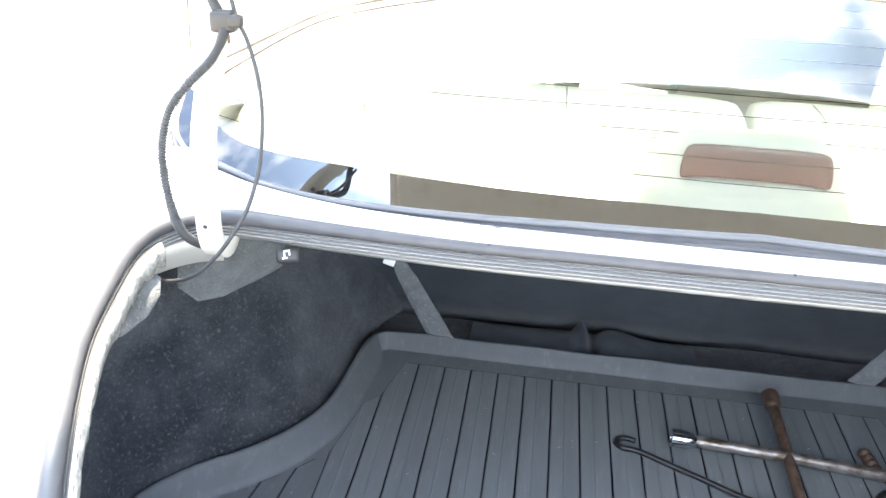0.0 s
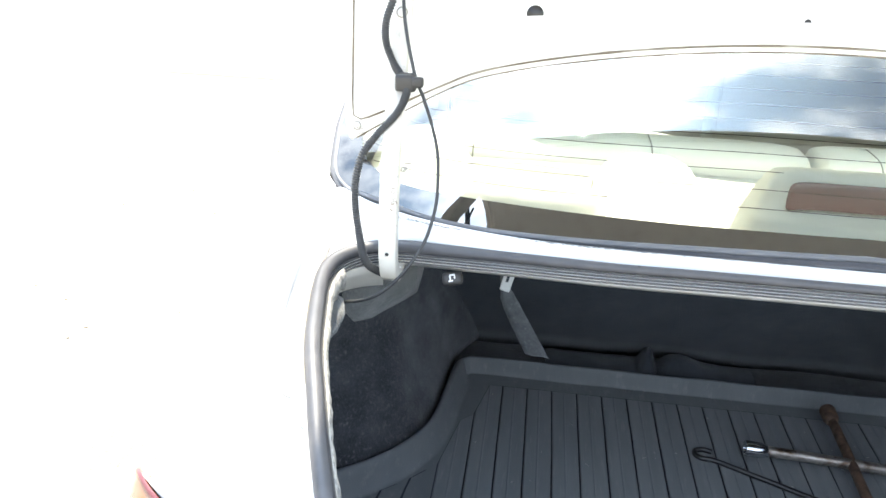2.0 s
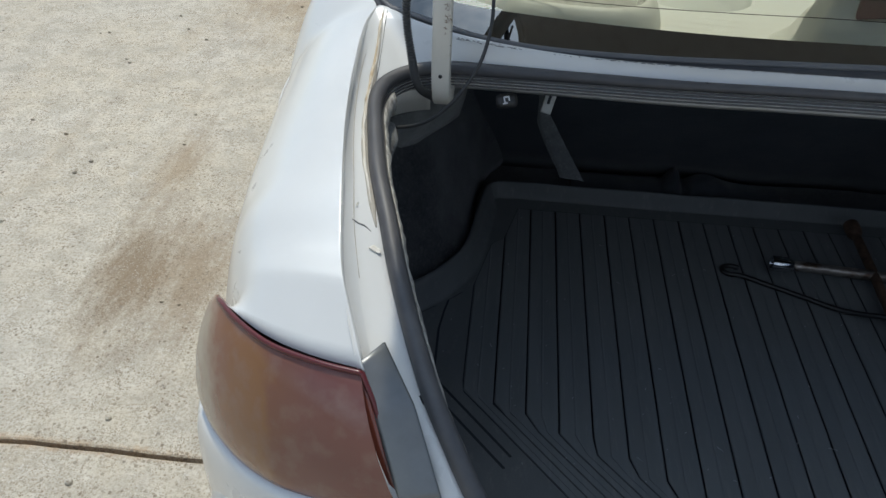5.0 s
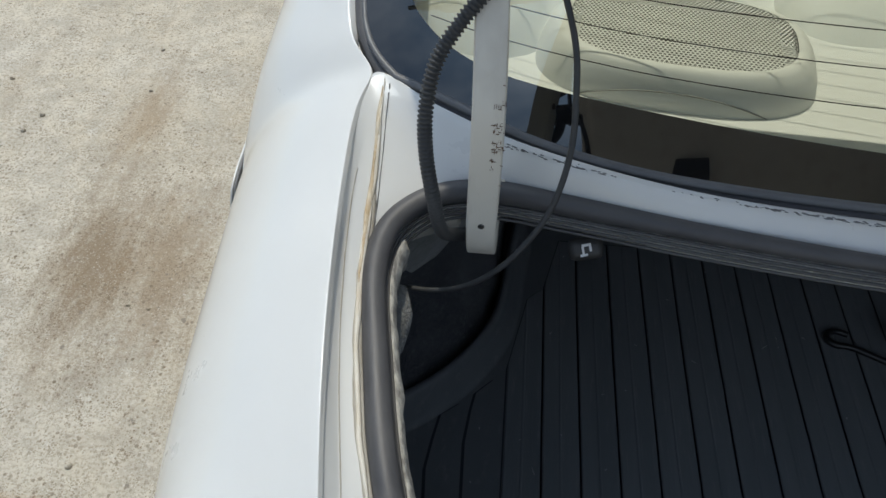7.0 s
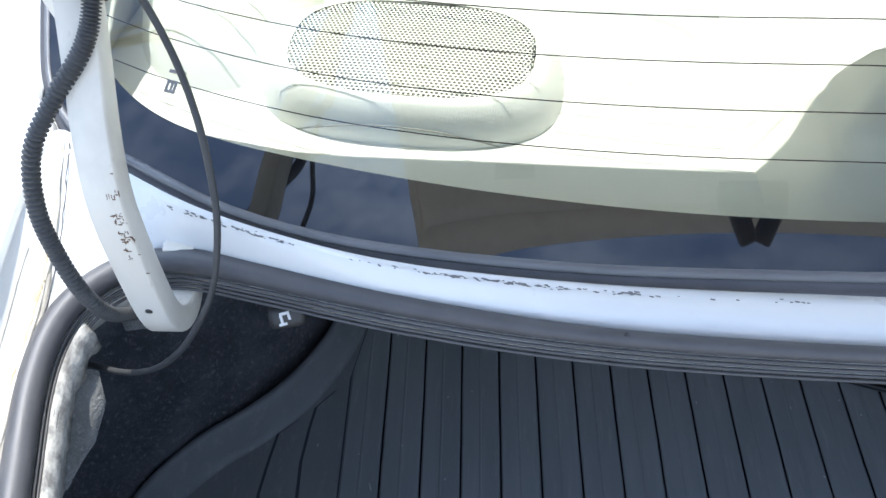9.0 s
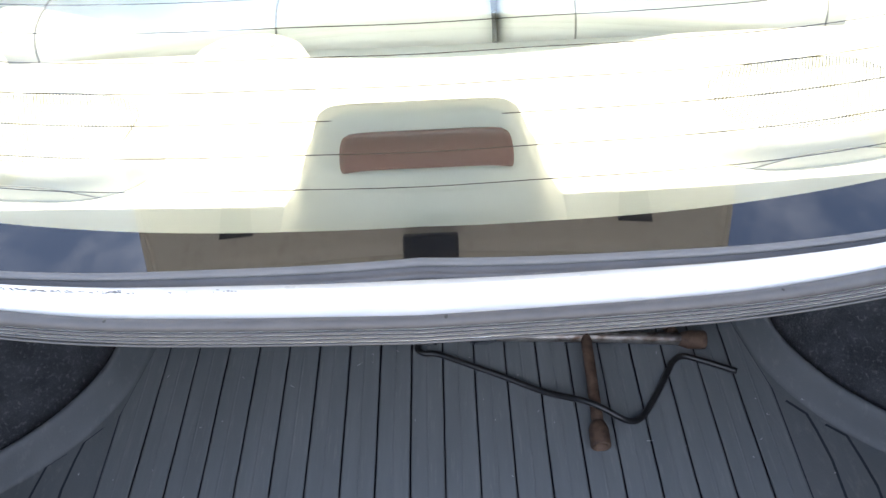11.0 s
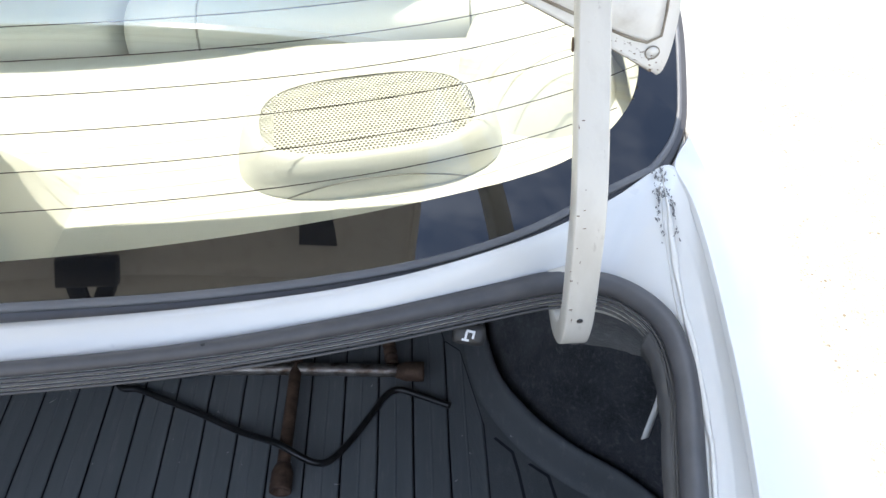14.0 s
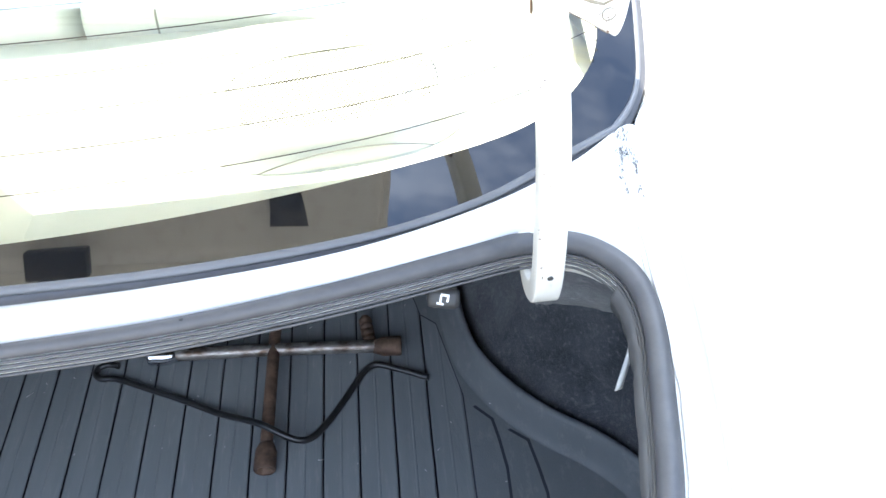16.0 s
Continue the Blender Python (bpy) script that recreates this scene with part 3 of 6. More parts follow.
# deck panel, gutter and flange round the boot opening: outer and inner line of the right half
OUTER = [(0, 0.8735, 1.051), (0.15, 0.8765, 1.050), (0.27, 0.885, 1.047), (0.383, 0.904, 1.043), (0.486, 0.940, 1.040), (0.556, 0.978, 1.0405),
         (0.6065, 1.0115, 1.0450), (0.6175, 0.990, 1.0395), (0.6215, 0.950, 1.034), (0.619, 0.900, 1.030), (0.615, 0.845, 1.025), (0.608, 0.785, 1.018),
         (0.597, 0.715, 1.008), (0.586, 0.645, 0.988), (0.564, 0.565, 0.953), (0.542, 0.508, 0.928), (0.50, 0.440, 0.83), (0.40, 0.385, 0.80), (0.2, 0.355, 0.80), (0, 0.350, 0.80)]
INNER = [(0, 0.835, 1.045), (0.15, 0.843, 1.041), (0.26, 0.856, 1.034), (0.364, 0.880, 1.024), (0.452, 0.910, 1.011), (0.508, 0.928, 1.003),
         (0.546, 0.928, 0.999), (0.571, 0.912, 0.997), (0.586, 0.886, 0.995), (0.588, 0.846, 0.993), (0.578, 0.790, 0.990), (0.564, 0.725, 0.984),
         (0.546, 0.668, 0.970), (0.527, 0.612, 0.946), (0.499, 0.545, 0.914), (0.470, 0.492, 0.885), (0.42, 0.440, 0.83), (0.34, 0.405, 0.81), (0.18, 0.390, 0.81), (0, 0.386, 0.81)]
N = 150
outer = smooth(OUTER, N)
inner = smooth(INNER, N)
outer = [Vector((-p.x, p.y, p.z)) for p in reversed(outer[1:])] + outer
inner = [Vector((-p.x, p.y, p.z)) for p in reversed(inner[1:])] + inner
DIRS = []
for i in range(len(inner)):
    t = (inner[min(i + 1, len(inner) - 1)] - inner[max(i - 1, 0)])
    d = Vector((t.y, -t.x, 0)).normalized()
    DIRS.append(d if d.dot(Vector((0, 0.65, 0)) - inner[i]) > 0 else -d)
rows = []
for i, (o, q, d) in enumerate(zip(outer, inner, DIRS)):
    k = abs(i - N) / N * (len(OUTER) - 1)
    side_w = max(0.0, min(1.0, (k - 5.6) / 0.45))
    side_w = side_w * side_w * (3 - 2 * side_w)
    lift = 0.005 * (1 - side_w)
    drop = lerp([(5.6, 0.004), (6.2, 0.005), (7.5, 0.012), (9.0, 0.018), (19, 0.018)], k)

    def across(f, rise):
        p = o.lerp(q, f)
        base = o.z - (drop + 0.002) * min(1.0, f / 0.24)
        low = max(q.z + 0.005, base + (q.z + 0.005 - base) * min(1.0, max(0.0, (f - 0.24) / 0.55)))
        p.z = (p.z + rise) * (1 - side_w) + low * side_w
        return p

    lip = lerp([(0, -0.010), (12.6, -0.010), (13.0, 0.001), (13.5, 0.003), (13.8, 0.010), (14.0, 0.014), (14.3, 0.013), (15.0, 0.004), (15.5, -0.010), (19, -0.010)], k)
    rows.append([o + Vector((math.copysign(0.0015, o.x) if lip > 0 else 0.0, 0, lip)), o, across(0.03, lift * 0.15), across(0.225, lift * 0.9), across(0.26, lift), across(0.40, lift), across(0.55, lift * 0.9), across(0.68, lift * 0.5), across(0.8, lift * 0.2 - 0.002),
                 q + Vector((0, 0, -0.006)), q + d * 0.0035 + Vector((0, 0, -0.007)), q + d * 0.0045 + Vector((0, 0, -0.014)), q - d * 0.002 + Vector((0, 0, -0.022))])
part("boot_surround", grid(rows), PAINT, car, "white painted deck and gutter round the boot opening", thick=0.0012)
SURROUND = [Vector(p) for r in rows for p in r[2:9]]


def surround_z(x, y):
    """Height of the painted surround at a place, from its nearest points."""
    near = sorted(((p.x - x) ** 2 + (p.y - y) ** 2, p.z) for p in SURROUND if abs(p.x - x) < 0.03 and abs(p.y - y) < 0.03)[:5]
    ws = [1 / (d + 1e-7) for d, _ in near]
    return sum(w * z for w, (_, z) in zip(ws, near)) / sum(ws) if near else 1.0


# rubber weather strip: a fat bulb with ribbed lips on its inner side
seal_r = [lerp([(0.0, 0.0048), (0.25, 0.0052), (0.38, 0.0064), (0.50, 0.0087)], abs(q.x)) if q.y > 0.8 else 0.0087 for q in inner]
seal_path = [q + d * (0.0087 - r) * 0.1 + Vector((0, 0, 0.003)) for q, d, r in zip(inner, DIRS, seal_r)]
part("boot_seal", tube(seal_path, lambda i: seal_r[i], 14), RUBBER, car, "dark grey rubber weather strip")
lips = [tube([q + d * (r - 0.0004 + 0.0012 * k) + Vector((0, 0, -0.0025 - 0.0030 * k)) for q, d, r in zip(inner, DIRS, seal_r)], 0.0011, 6) for k in range(4)]
for bm in lips:
    part("seal_lip", bm, RUBBER_DUSTY, car, "ribbed dusty rubber lip")
# metal teeth of the strip where its carrier shows through on the sides
for side in (-1, 1):
    rows = []
    for q, d in zip(inner, DIRS):
        if q.x * side > 0.44 and 0.46 < q.y < 0.895:
            e = 0.0100 + 0.0012 * noise.noise((q.y * 60, side, 2))
            wide = 0.0040 + 0.0014 * noise.noise((q.y * 75, side, 6)) + 0.0016 * noise.noise((q.y * 330, side, 8))
            rows.append([q + d * e + Vector((0, 0, -0.0060)), q + d * (e + wide * 0.6) + Vector((0, 0, -0.0125)), q + d * (e + wide) + Vector((0, 0, -0.0165 + 0.003 * noise.noise((q.y * 190, side, 3)))), q + d * (e + wide - 0.003) + Vector((0, 0, -0.032 + 0.006 * noise.noise((q.y * 70, side, 9))))])
    part("seal_carrier", grid(rows), TORN if side < 0 else RUBBER_DUSTY, car, "torn pale edge of the weather strip's carrier" if side < 0 else "worn dark edge of the weather strip's carrier", thick=0.0012)
for x in (-0.239, 0.018, 0.270):
    y = lerp([(p.x, p.y) for p in inner[112:189]], x)
    z = lerp([(p.x, p.z) for p in inner[112:189]], x)
    part("drain_plug", tube([(x, y - 0.001, z + 0.005), (x, y - 0.001, z + 0.0087)], 0.0014, 8), BLACK_ROD, car)

for side in (-1, 1):
    rows = []
    for q, d in zip(inner, DIRS):
        if q.x * side > 0.535 and q.y > 0.86:
            rows.append([q - d * 0.004 + Vector((0, 0, -0.020)), q - d * 0.006 + Vector((0, 0, -0.034)), q - d * 0.022 + Vector((0, 0, -0.040)), q - d * 0.026 + Vector((0, 0, -0.062))])
    part("inner_flange", grid(rows), PAINT_WORN, car, "cream painted inner flange", thick=0.0015)

for pts in ([(-0.628, 0.850, 0.955), (-0.612, 0.895, 0.962), (-0.590, 0.935, 0.972), (-0.560, 0.955, 0.985)], [(-0.640, 0.900, 0.925), (-0.618, 0.945, 0.935), (-0.590, 0.985, 0.955), (-0.560, 1.000, 0.975)]):
    part("body_brace", tube(smooth(pts, 16), 0.0062, 8), GUTTER, car, "tan stained body brace under the hinge")

# rust and sealant in the left and right gutter
BEAD = [(1.006, 0.6035), (0.975, 0.6030), (0.937, 0.6015), (0.872, 0.5985), (0.844, 0.5965), (0.79, 0.5905), (0.73, 0.5785), (0.67, 0.5605), (0.60, 0.5380)]
FOOT = sorted((p.y, p.x) for p in [o.lerp(q, 0.27) for o, q in zip(outer, inner)] if p.x > 0.5 and p.y < 1.0)


def strip(side, y0, y1, off, wide, lift, wander, seed, line, n=70):
    rows = []
    for i in range(n + 1):
        y = y0 + (y1 - y0) * i / n
        x = lerp(line, y) + off + wander * noise.noise((y * 34, seed, 1)) + 0.4 * wander * noise.noise((y * 150, seed, 7))
        w = wide * (0.8 + 0.5 * noise.noise((y * 26, seed, 4))) * min(1.0, 0.25 + 6 * min(i, n - i) / n)
        rows.append([Vector((side * (x + u * w), y, surround_z(side * (x + u * w), y) + lift * (1.0 if abs(u) < 0.9 else 0.55))) for u in (-1, -0.4, 0.4, 1)])
    return grid(rows)


for side in (-1, 1):
    if side < 0:
        # ledge slopes away from the sun; its shade is painted as grey
        part("gutter_ledge", strip(side, 0.655, 0.93, -0.0015, 0.0042, 0.0010, 0.0005, 12, sorted(BEAD)), SEALANT_SHADED, car, "tan sealant ledge beside the strip, greyed for its shade", thick=0.0008)
    part("gutter_sealant", strip(side, 0.68, 1.004, -0.0008, 0.0024, 0.0020, 0.0006, 3, sorted(BEAD)), GUTTER if side < 0 else PAINT_WORN, car, "cracked cream sealant bead" if side > 0 else "cracked cream sealant bead stained with rust", thick=0.0010)
    part("gutter_seam", strip(side, 0.72, 1.000, -0.0050, 0.0004, 0.0016, 0.0003, 5, sorted(BEAD)), CHIP if side < 0 else PAINT_WORN, car, "fine dark crack beside the sealant" if side < 0 else "raised edge of the sealant", thick=0.0006)
    if side < 0:
        part("gutter_seam", strip(side, 0.60, 0.93, 0.0, 0.0004, 0.0006, 0.0002, 8, FOOT), SEALANT_SHADED, car, "thin dirty seam at the foot of the gutter wall", thick=0.0004)
part("rust_streak", strip(-1, 0.836, 0.998, 0.0002, 0.0020, 0.0024, 0.0004, 6, sorted(BEAD)), RUST, car, "tan rust stain on the sealant", thick=0.0006)

# curled flakes of old sealant where the gutter runs down to the lamp
for x, y, turn, size in ((-0.5505, 0.6315, -0.35, 1.5), (-0.5745, 0.672, 1.2, 0.5)):
    rows = []
    for u in (-1, -0.5, 0, 0.5, 1):
        row = []
        for v in (-1, 0, 1):
            a, b = size * 0.0034 * u * (1 - 0.2 * v), size * 0.0016 * v * (1.0 - 0.3 * u)
            px, py = x + a * math.cos(turn) - b * math.sin(turn), y + a * math.sin(turn) + b * math.cos(turn)
            row.append((px, py, surround_z(px, py) + 0.0012 + 0.0018 * max(0.0, u) ** 2 + 0.0006 * v * v))
        rows.append(row)
    part("sealant_flake", grid(rows), GUTTER, car, "curled flake of old cream sealant", thick=0.0009, sub=1)

# crack across the gutter where the sealant has let go
path = [Vector((-0.5785 + 0.0205 * u, 0.6545 + 0.0006 * math.sin(11 * u) - 0.0045 * u * u, 0)) for u in np.linspace(0, 1, 14)]
part("sealant_crack", tube([Vector((p.x, p.y, surround_z(p.x, p.y) + 0.0003)) for p in path], lambda i: 0.0003 + 0.0003 * math.sin(math.pi * i / 13), 6), CHIP, car, "dark crack across the gutter sealant")

# flaked paint along the top of the deck
random.seed(11)
flakes = bmesh.new()


def flake(x, y, z, s, a=0.0):
    n = random.randint(6, 9)
    vs = []
    for k in range(n):
        r = s * random.uniform(0.35, 1.0)
        u, v = r * math.cos(6.283 * k / n) * 1.9, r * math.sin(6.283 * k / n) * 0.55
        vs.append(flakes.verts.new((x + u * math.cos(a) - v * math.sin(a), y + u * math.sin(a) + v * math.cos(a), z)))
    flakes.faces.new(vs)


def deck_at(x, f):
    """A point on the deck panel at x, f of the way from the window to the seal."""
    o = Vector((x, lerp([(p.x, p.y) for p in outer[112:189]], x), lerp([(p.x, p.z) for p in outer[112:189]], x)))
    q = Vector((x, lerp([(p.x, p.y) for p in inner[112:189]], x), lerp([(p.x, p.z) for p in inner[112:189]], x)))
    return o.lerp(q, f) + Vector((0, 0, 0.0052 * (1 - abs(f - 0.35) * 0.7)))


for _ in range(170):
    x = random.choice((random.uniform(-0.40, -0.14), random.uniform(-0.36, -0.22), random.uniform(-0.52, -0.43)))
    p = deck_at(x, random.gauss(0.24, 0.02))
    flake(p.x, p.y, p.z + 0.0007, random.uniform(0.0004, 0.0014), 0.86 * p.x)
for x in (-0.437, -0.430):
    p = deck_at(x, 0.86)
    flake(p.x, p.y, p.z + 0.0015, 0.0016, -0.3)
for _ in range(150):
    y = random.choice((random.gauss(0.996, 0.006), random.gauss(0.985, 0.008), random.uniform(0.950, 1.006)))
    x = 0.6005 + (random.gauss(0, 0.0035) if y > 0.985 else random.choice((-0.0055, 0.0050)) + random.gauss(0, 0.0008))
    flake(x, y, surround_z(x, y) + 0.0012, random.uniform(0.0004, 0.0019), 1.45 + random.gauss(0, 0.25))
tagged(part("paint_chips", flakes, CHIP, car, "flaked paint baring dark primer", flat=True, thick=0.0004), kind="stuff")

# ---- rear window ----
GW = [(0, 0.594), (0.004, 0.603), (0.008, 0.610), (0.014, 0.617), (0.02, 0.621), (0.03, 0.6255), (0.05, 0.6295), (0.074, 0.633), (0.10, 0.6345), (0.15, 0.632), (0.2, 0.626), (0.3, 0.612), (0.49, 0.580)]
GLASS_LOW = [(0, 0.001), (0.15, -0.0065), (0.27, -0.0165), (0.383, -0.0255), (0.44, -0.0275), (0.49, -0.0255), (0.53, -0.0195), (0.56, -0.0150), (0.59, -0.0115), (0.61, -0.0100)]
FW = [(0.022, 0.470), (0.026, 0.515), (0.033, 0.545), (0.05, 0.582), (0.067, 0.593), (0.092, 0.600), (0.2, 0.592), (0.3, 0.574), (0.45, 0.545), (0.455, 0.545)]


GW = [(p.x, p.y) for p in smooth([(v, h, 0) for v, h in GW], 120)]


def glass_point(x, v, lift=0.0):
    return Vector((x, glass_base(x) + v - lift * 0.45, glass_z(x, v) + lift * 0.89))


GLASS_LOW = [(p.x, p.y) for p in smooth([(x, v, 0) for x, v in GLASS_LOW], 80)]


def edge_point(x, v, lift=0.0):
    """A point of the pane, whose lower edge dips towards the boot."""
    return glass_point(x, v + lerp(GLASS_LOW, abs(x)) * max(0.0, 1 - v / 0.06), lift)


def glass_rows(vs, half, n, lift):
    return [[edge_point(half(v) * (2 * i / n - 1), v, lift) for i in range(n + 1)] for v in vs]


V = [0, 0.002, 0.004, 0.006, 0.009, 0.012, 0.016, 0.02, 0.025, 0.03, 0.036, 0.043, 0.05, 0.062, 0.074, 0.085, 0.1] + [0.1 + 0.015 * k for k in range(1, 27)]
window = part("rear_window", grid(glass_rows(V, lambda v: lerp(GW, v), 96, 0.0)), GLASS, car, "green-tinted heated rear window")
window.visible_shadow = False
# black ceramic border under the glass: a ring between the pane's edge and a rounded inner line
ring = []
M = 90
FRIT_LOW = [(0, 0.0242), (0.10, 0.0222), (0.208, 0.0182), (0.337, 0.0140), (0.43, 0.0115), (0.478, 0.0105), (0.505, 0.0112)]
inner_line = [(0.505 * (2 * i / M - 1), lerp(FRIT_LOW, abs(0.505 * (2 * i / M - 1)))) for i in range(M + 1)]
bend = smooth([(0.505, 0.0112, 0), (0.524, 0.0130, 0), (0.543, 0.0170, 0), (0.560, 0.0235, 0), (0.574, 0.0320, 0), (0.586, 0.0430, 0), (0.5945, 0.060, 0), (0.5985, 0.080, 0), (0.600, 0.10, 0), (0.597, 0.15, 0), (0.592, 0.2, 0), (0.574, 0.3, 0), (0.555, 0.4, 0), (0.545, 0.455, 0)], 60)[1:]
inner_line += [(p.x, p.y) for p in bend]
inner_line += [(-x, v) for x, v in reversed(inner_line[M + 1:])]
rows = []
full = inner_line
for x, v in full:
    # the matching point of the pane's edge lies straight out
    if abs(x) <= 0.5051 and v < 0.1:
        o = (x * lerp(GW, 0.0) / 0.505, 0.0)
    else:
        s = 1 if x > 0 else -1
        vv = lerp([(0.0112, 0.0), (0.0170, 0.004), (0.0235, 0.009), (0.032, 0.017), (0.043, 0.028), (0.06, 0.045), (0.08, 0.066), (0.13, 0.12), (0.455, 0.49)], v)
        o = (s * lerp(GW, vv), vv)
    o = (o[0], o[1] + lerp(GLASS_LOW, abs(o[0])) * max(0.0, 1 - o[1] / 0.06))
    rows.append([glass_point(o[0] + (x - o[0]) * g, o[1] + (v - o[1]) * g, 0.0007) for g in (0, 0.2, 0.4, 0.6, 0.8, 1)])
rows.append(rows[0])
part("ceramic_border", grid(rows), FRIT, window, "black ceramic border of the window")
SAG = [(p.x, p.y) for p in smooth([(0, 0.0003, 0), (0.1, 0, 0), (0.2, -0.0045, 0), (0.325, -0.0112, 0), (0.41, -0.0150, 0), (0.47, -0.0158, 0), (0.53, -0.0148, 0), (0.57, -0.0122, 0), (0.61, -0.008, 0)], 60)]
for k in range(15):
    v0 = 0.0535 + 0.0259 * k
    half = lerp(FW, max(v0 - 0.013, 0.022)) + 0.012
    line = [glass_point(half * (2 * i / 40 - 1), v0 + lerp(SAG, half * abs(2 * i / 40 - 1)), -0.0022) for i in range(41)]
    part("heater_wire", tube(line, 0.00042, 4), WIRE, window, flat=True)
# glazing mark printed low on the pane: a square sign, a bar and small words
def words(text, size):
    cu = bpy.data.curves.new(text, "FONT")
    cu.body, cu.size, cu.align_x, cu.align_y = text, size, "CENTER", "CENTER"
    ob = bpy.data.objects.new(text, cu)
    me = bpy.data.meshes.new_from_object(ob)
    bm = bmesh.new()
    bm.from_mesh(me)
    bpy.data.objects.remove(ob)
    bpy.data.meshes.remove(me)
    return bm


PANE_TURN = Matrix.Rotation(radians(-17), 4, "Z")
gp = Matrix.Translation(glass_point(-0.5265, 0.034, 0.0012)) @ Matrix.Rotation(radians(28.5), 4, "X") @ Matrix.Rotation(radians(-16), 4, "Y") @ PANE_TURN
mark = part("glazing_mark", joined(box(-0.0033, 0, 0, 0.0022, 0.009, 0.0003), box(0.0033, 0, 0, 0.0022, 0.009, 0.0003), box(0, 0.0034, 0, 0.0045, 0.0022, 0.0003), box(0, -0.0034, 0, 0.0045, 0.0022, 0.0003), box(0.0005, 0, 0, 0.002, 0.0046, 0.0003)), CHIP, window, "small dark printed glazing mark", flat=True)
mark.matrix_local = gp
part("printed_bar", box(0.0015, 0.0105, 0, 0.014, 0.0024, 0.0003), CHIP, mark, flat=True)
for text, x, y in (("FLOAT", 0.0125, -0.0005), ("10", 0.0085, -0.0050), ("TEMPERED", 0.0030, -0.0090), ("HEATED", -0.0005, -0.0130)):
    bm = words(text, 0.0034)
    bmesh.ops.translate(bm, vec=(x, y, 0.0), verts=bm.verts)
    part("printed_word", bm, CHIP, mark, flat=True)

# black rubber moulding between pane and paint
rows, rows_c = [], []
SIDE_V = [0.49, 0.4, 0.3, 0.2, 0.15, 0.12, 0.1, 0.087, 0.074, 0.062, 0.05, 0.04, 0.03, 0.025, 0.02, 0.016, 0.012, 0.009, 0.006, 0.003]
mould = [(-lerp(GW, v), v) for v in SIDE_V] + [(0.594 * (2 * i / 60 - 1), 0.0) for i in range(61)] + [(lerp(GW, v), v) for v in reversed(SIDE_V)]
for i, (x, v) in enumerate(mould):
    a, b = mould[max(i - 1, 0)], mould[min(i + 1, len(mould) - 1)]
    t = (edge_point(*b) - edge_point(*a)).normalized()
    nrm = Vector((0, -0.48, 0.88))
    out = t.cross(nrm).normalized()
    p = edge_point(x, v)
    g = max(0.38, 1 - v / 0.045)
    w = 0.0104 * max(0.75, g)
    rows.append([p - out * 0.0015 * g + nrm * 0.0004, p - out * 0.001 * g + nrm * 0.0034 * g, p + out * w * 0.2 + nrm * 0.0038 * g, p + out * w * 0.42 + nrm * 0.003 * g, p + out * w * 0.5 - nrm * 0.002])
    rows_c.append([p + out * w * 0.46 - nrm * 0.0005, p + out * w * 0.62 - nrm * 0.0022, p + out * w * 0.95 - nrm * 0.0010, p + out * w * 1.15 - nrm * (0.0008 if abs(x) < 0.56 else 0.0045), p + out * w * 1.42 - nrm * (0.003 if abs(x) < 0.56 else 0.010), p + out * w - nrm * 0.012])
for side in (-1, 1):
    rows_f = []
    corner = [(side * lerp(GW, v), v) for v in (0.16, 0.13, 0.1, 0.08, 0.065, 0.05, 0.04, 0.03, 0.022, 0.015, 0.009, 0.004)] + [(side * x, 0.0) for x in (0.594, 0.588, 0.580)]
    for i, (x, v) in enumerate(corner):
        a, b = corner[max(i - 1, 0)], corner[min(i + 1, len(corner) - 1)]
        out = (edge_point(*b) - edge_point(*a)).normalized().cross(Vector((0, -0.48, 0.88))).normalized()
        out = out if out.dot(Vector((x, v - 0.25, 0))) > 0 else -out
        p = edge_point(x, v)
        rows_f.append([p + out * 0.017 + Vector((0, 0, -0.013)), p + out * 0.008 + Vector((0, 0, -0.008)), p - out * 0.015 + Vector((0, 0, -0.010))])
    part("window_flange", grid(rows_f), PAINT, car, thick=0.001)
moulding = part("window_moulding", grid(rows), MOULD, car, "dusty grey rubber window moulding", thick=0.0012)
part("moulding_channel", grid(rows_c), RUBBER, moulding, "black rubber channel", thick=0.0012)

# ---- roof, front glass, bonnet, sides and wheels close the car ----
rows = []
for y, z, w in ((1.345, 1.318, 0.588), (1.40, 1.345, 0.583), (1.55, 1.385, 0.58), (1.9, 1.415, 0.585), (2.3, 1.41, 0.585), (2.6, 1.375, 0.58)):
    rows.append([(w * u, y + (0.39 * 0.34 * u * u if y < 1.5 else 0.0), z - 0.045 * u * u - (0.03 if abs(u) == 1 else 0)) for u in (-1, -0.9, -0.6, -0.3, 0, 0.3, 0.6, 0.9, 1)])
part("roof", grid(rows), PAINT, car, thick=0.02, sub=1)
part("windscreen", grid([[(0.58 * u, 2.6, 1.372 - 0.045 * u * u) for u in (-1, -0.5, 0, 0.5, 1)], [(0.70 * u, 3.35 - 0.1 * u * u, 0.98) for u in (-1, -0.5, 0, 0.5, 1)]]), SIDE_GLASS, car, thick=0.004)
rows = []
for y, z, w in ((3.30, 0.985, 0.74), (3.6, 0.95, 0.75), (4.1, 0.87, 0.74), (4.45, 0.76, 0.70), (4.55, 0.57, 0.65), (4.57, 0.35, 0.67), (4.5, 0.22, 0.66)):
    rows.append([(w * u, y - 0.12 * u * u, z - 0.03 * u * u) for u in (-1, -0.6, -0.2, 0.2, 0.6, 1)])
part("bonnet", grid(rows), PAINT, car, thick=0.01, sub=1)
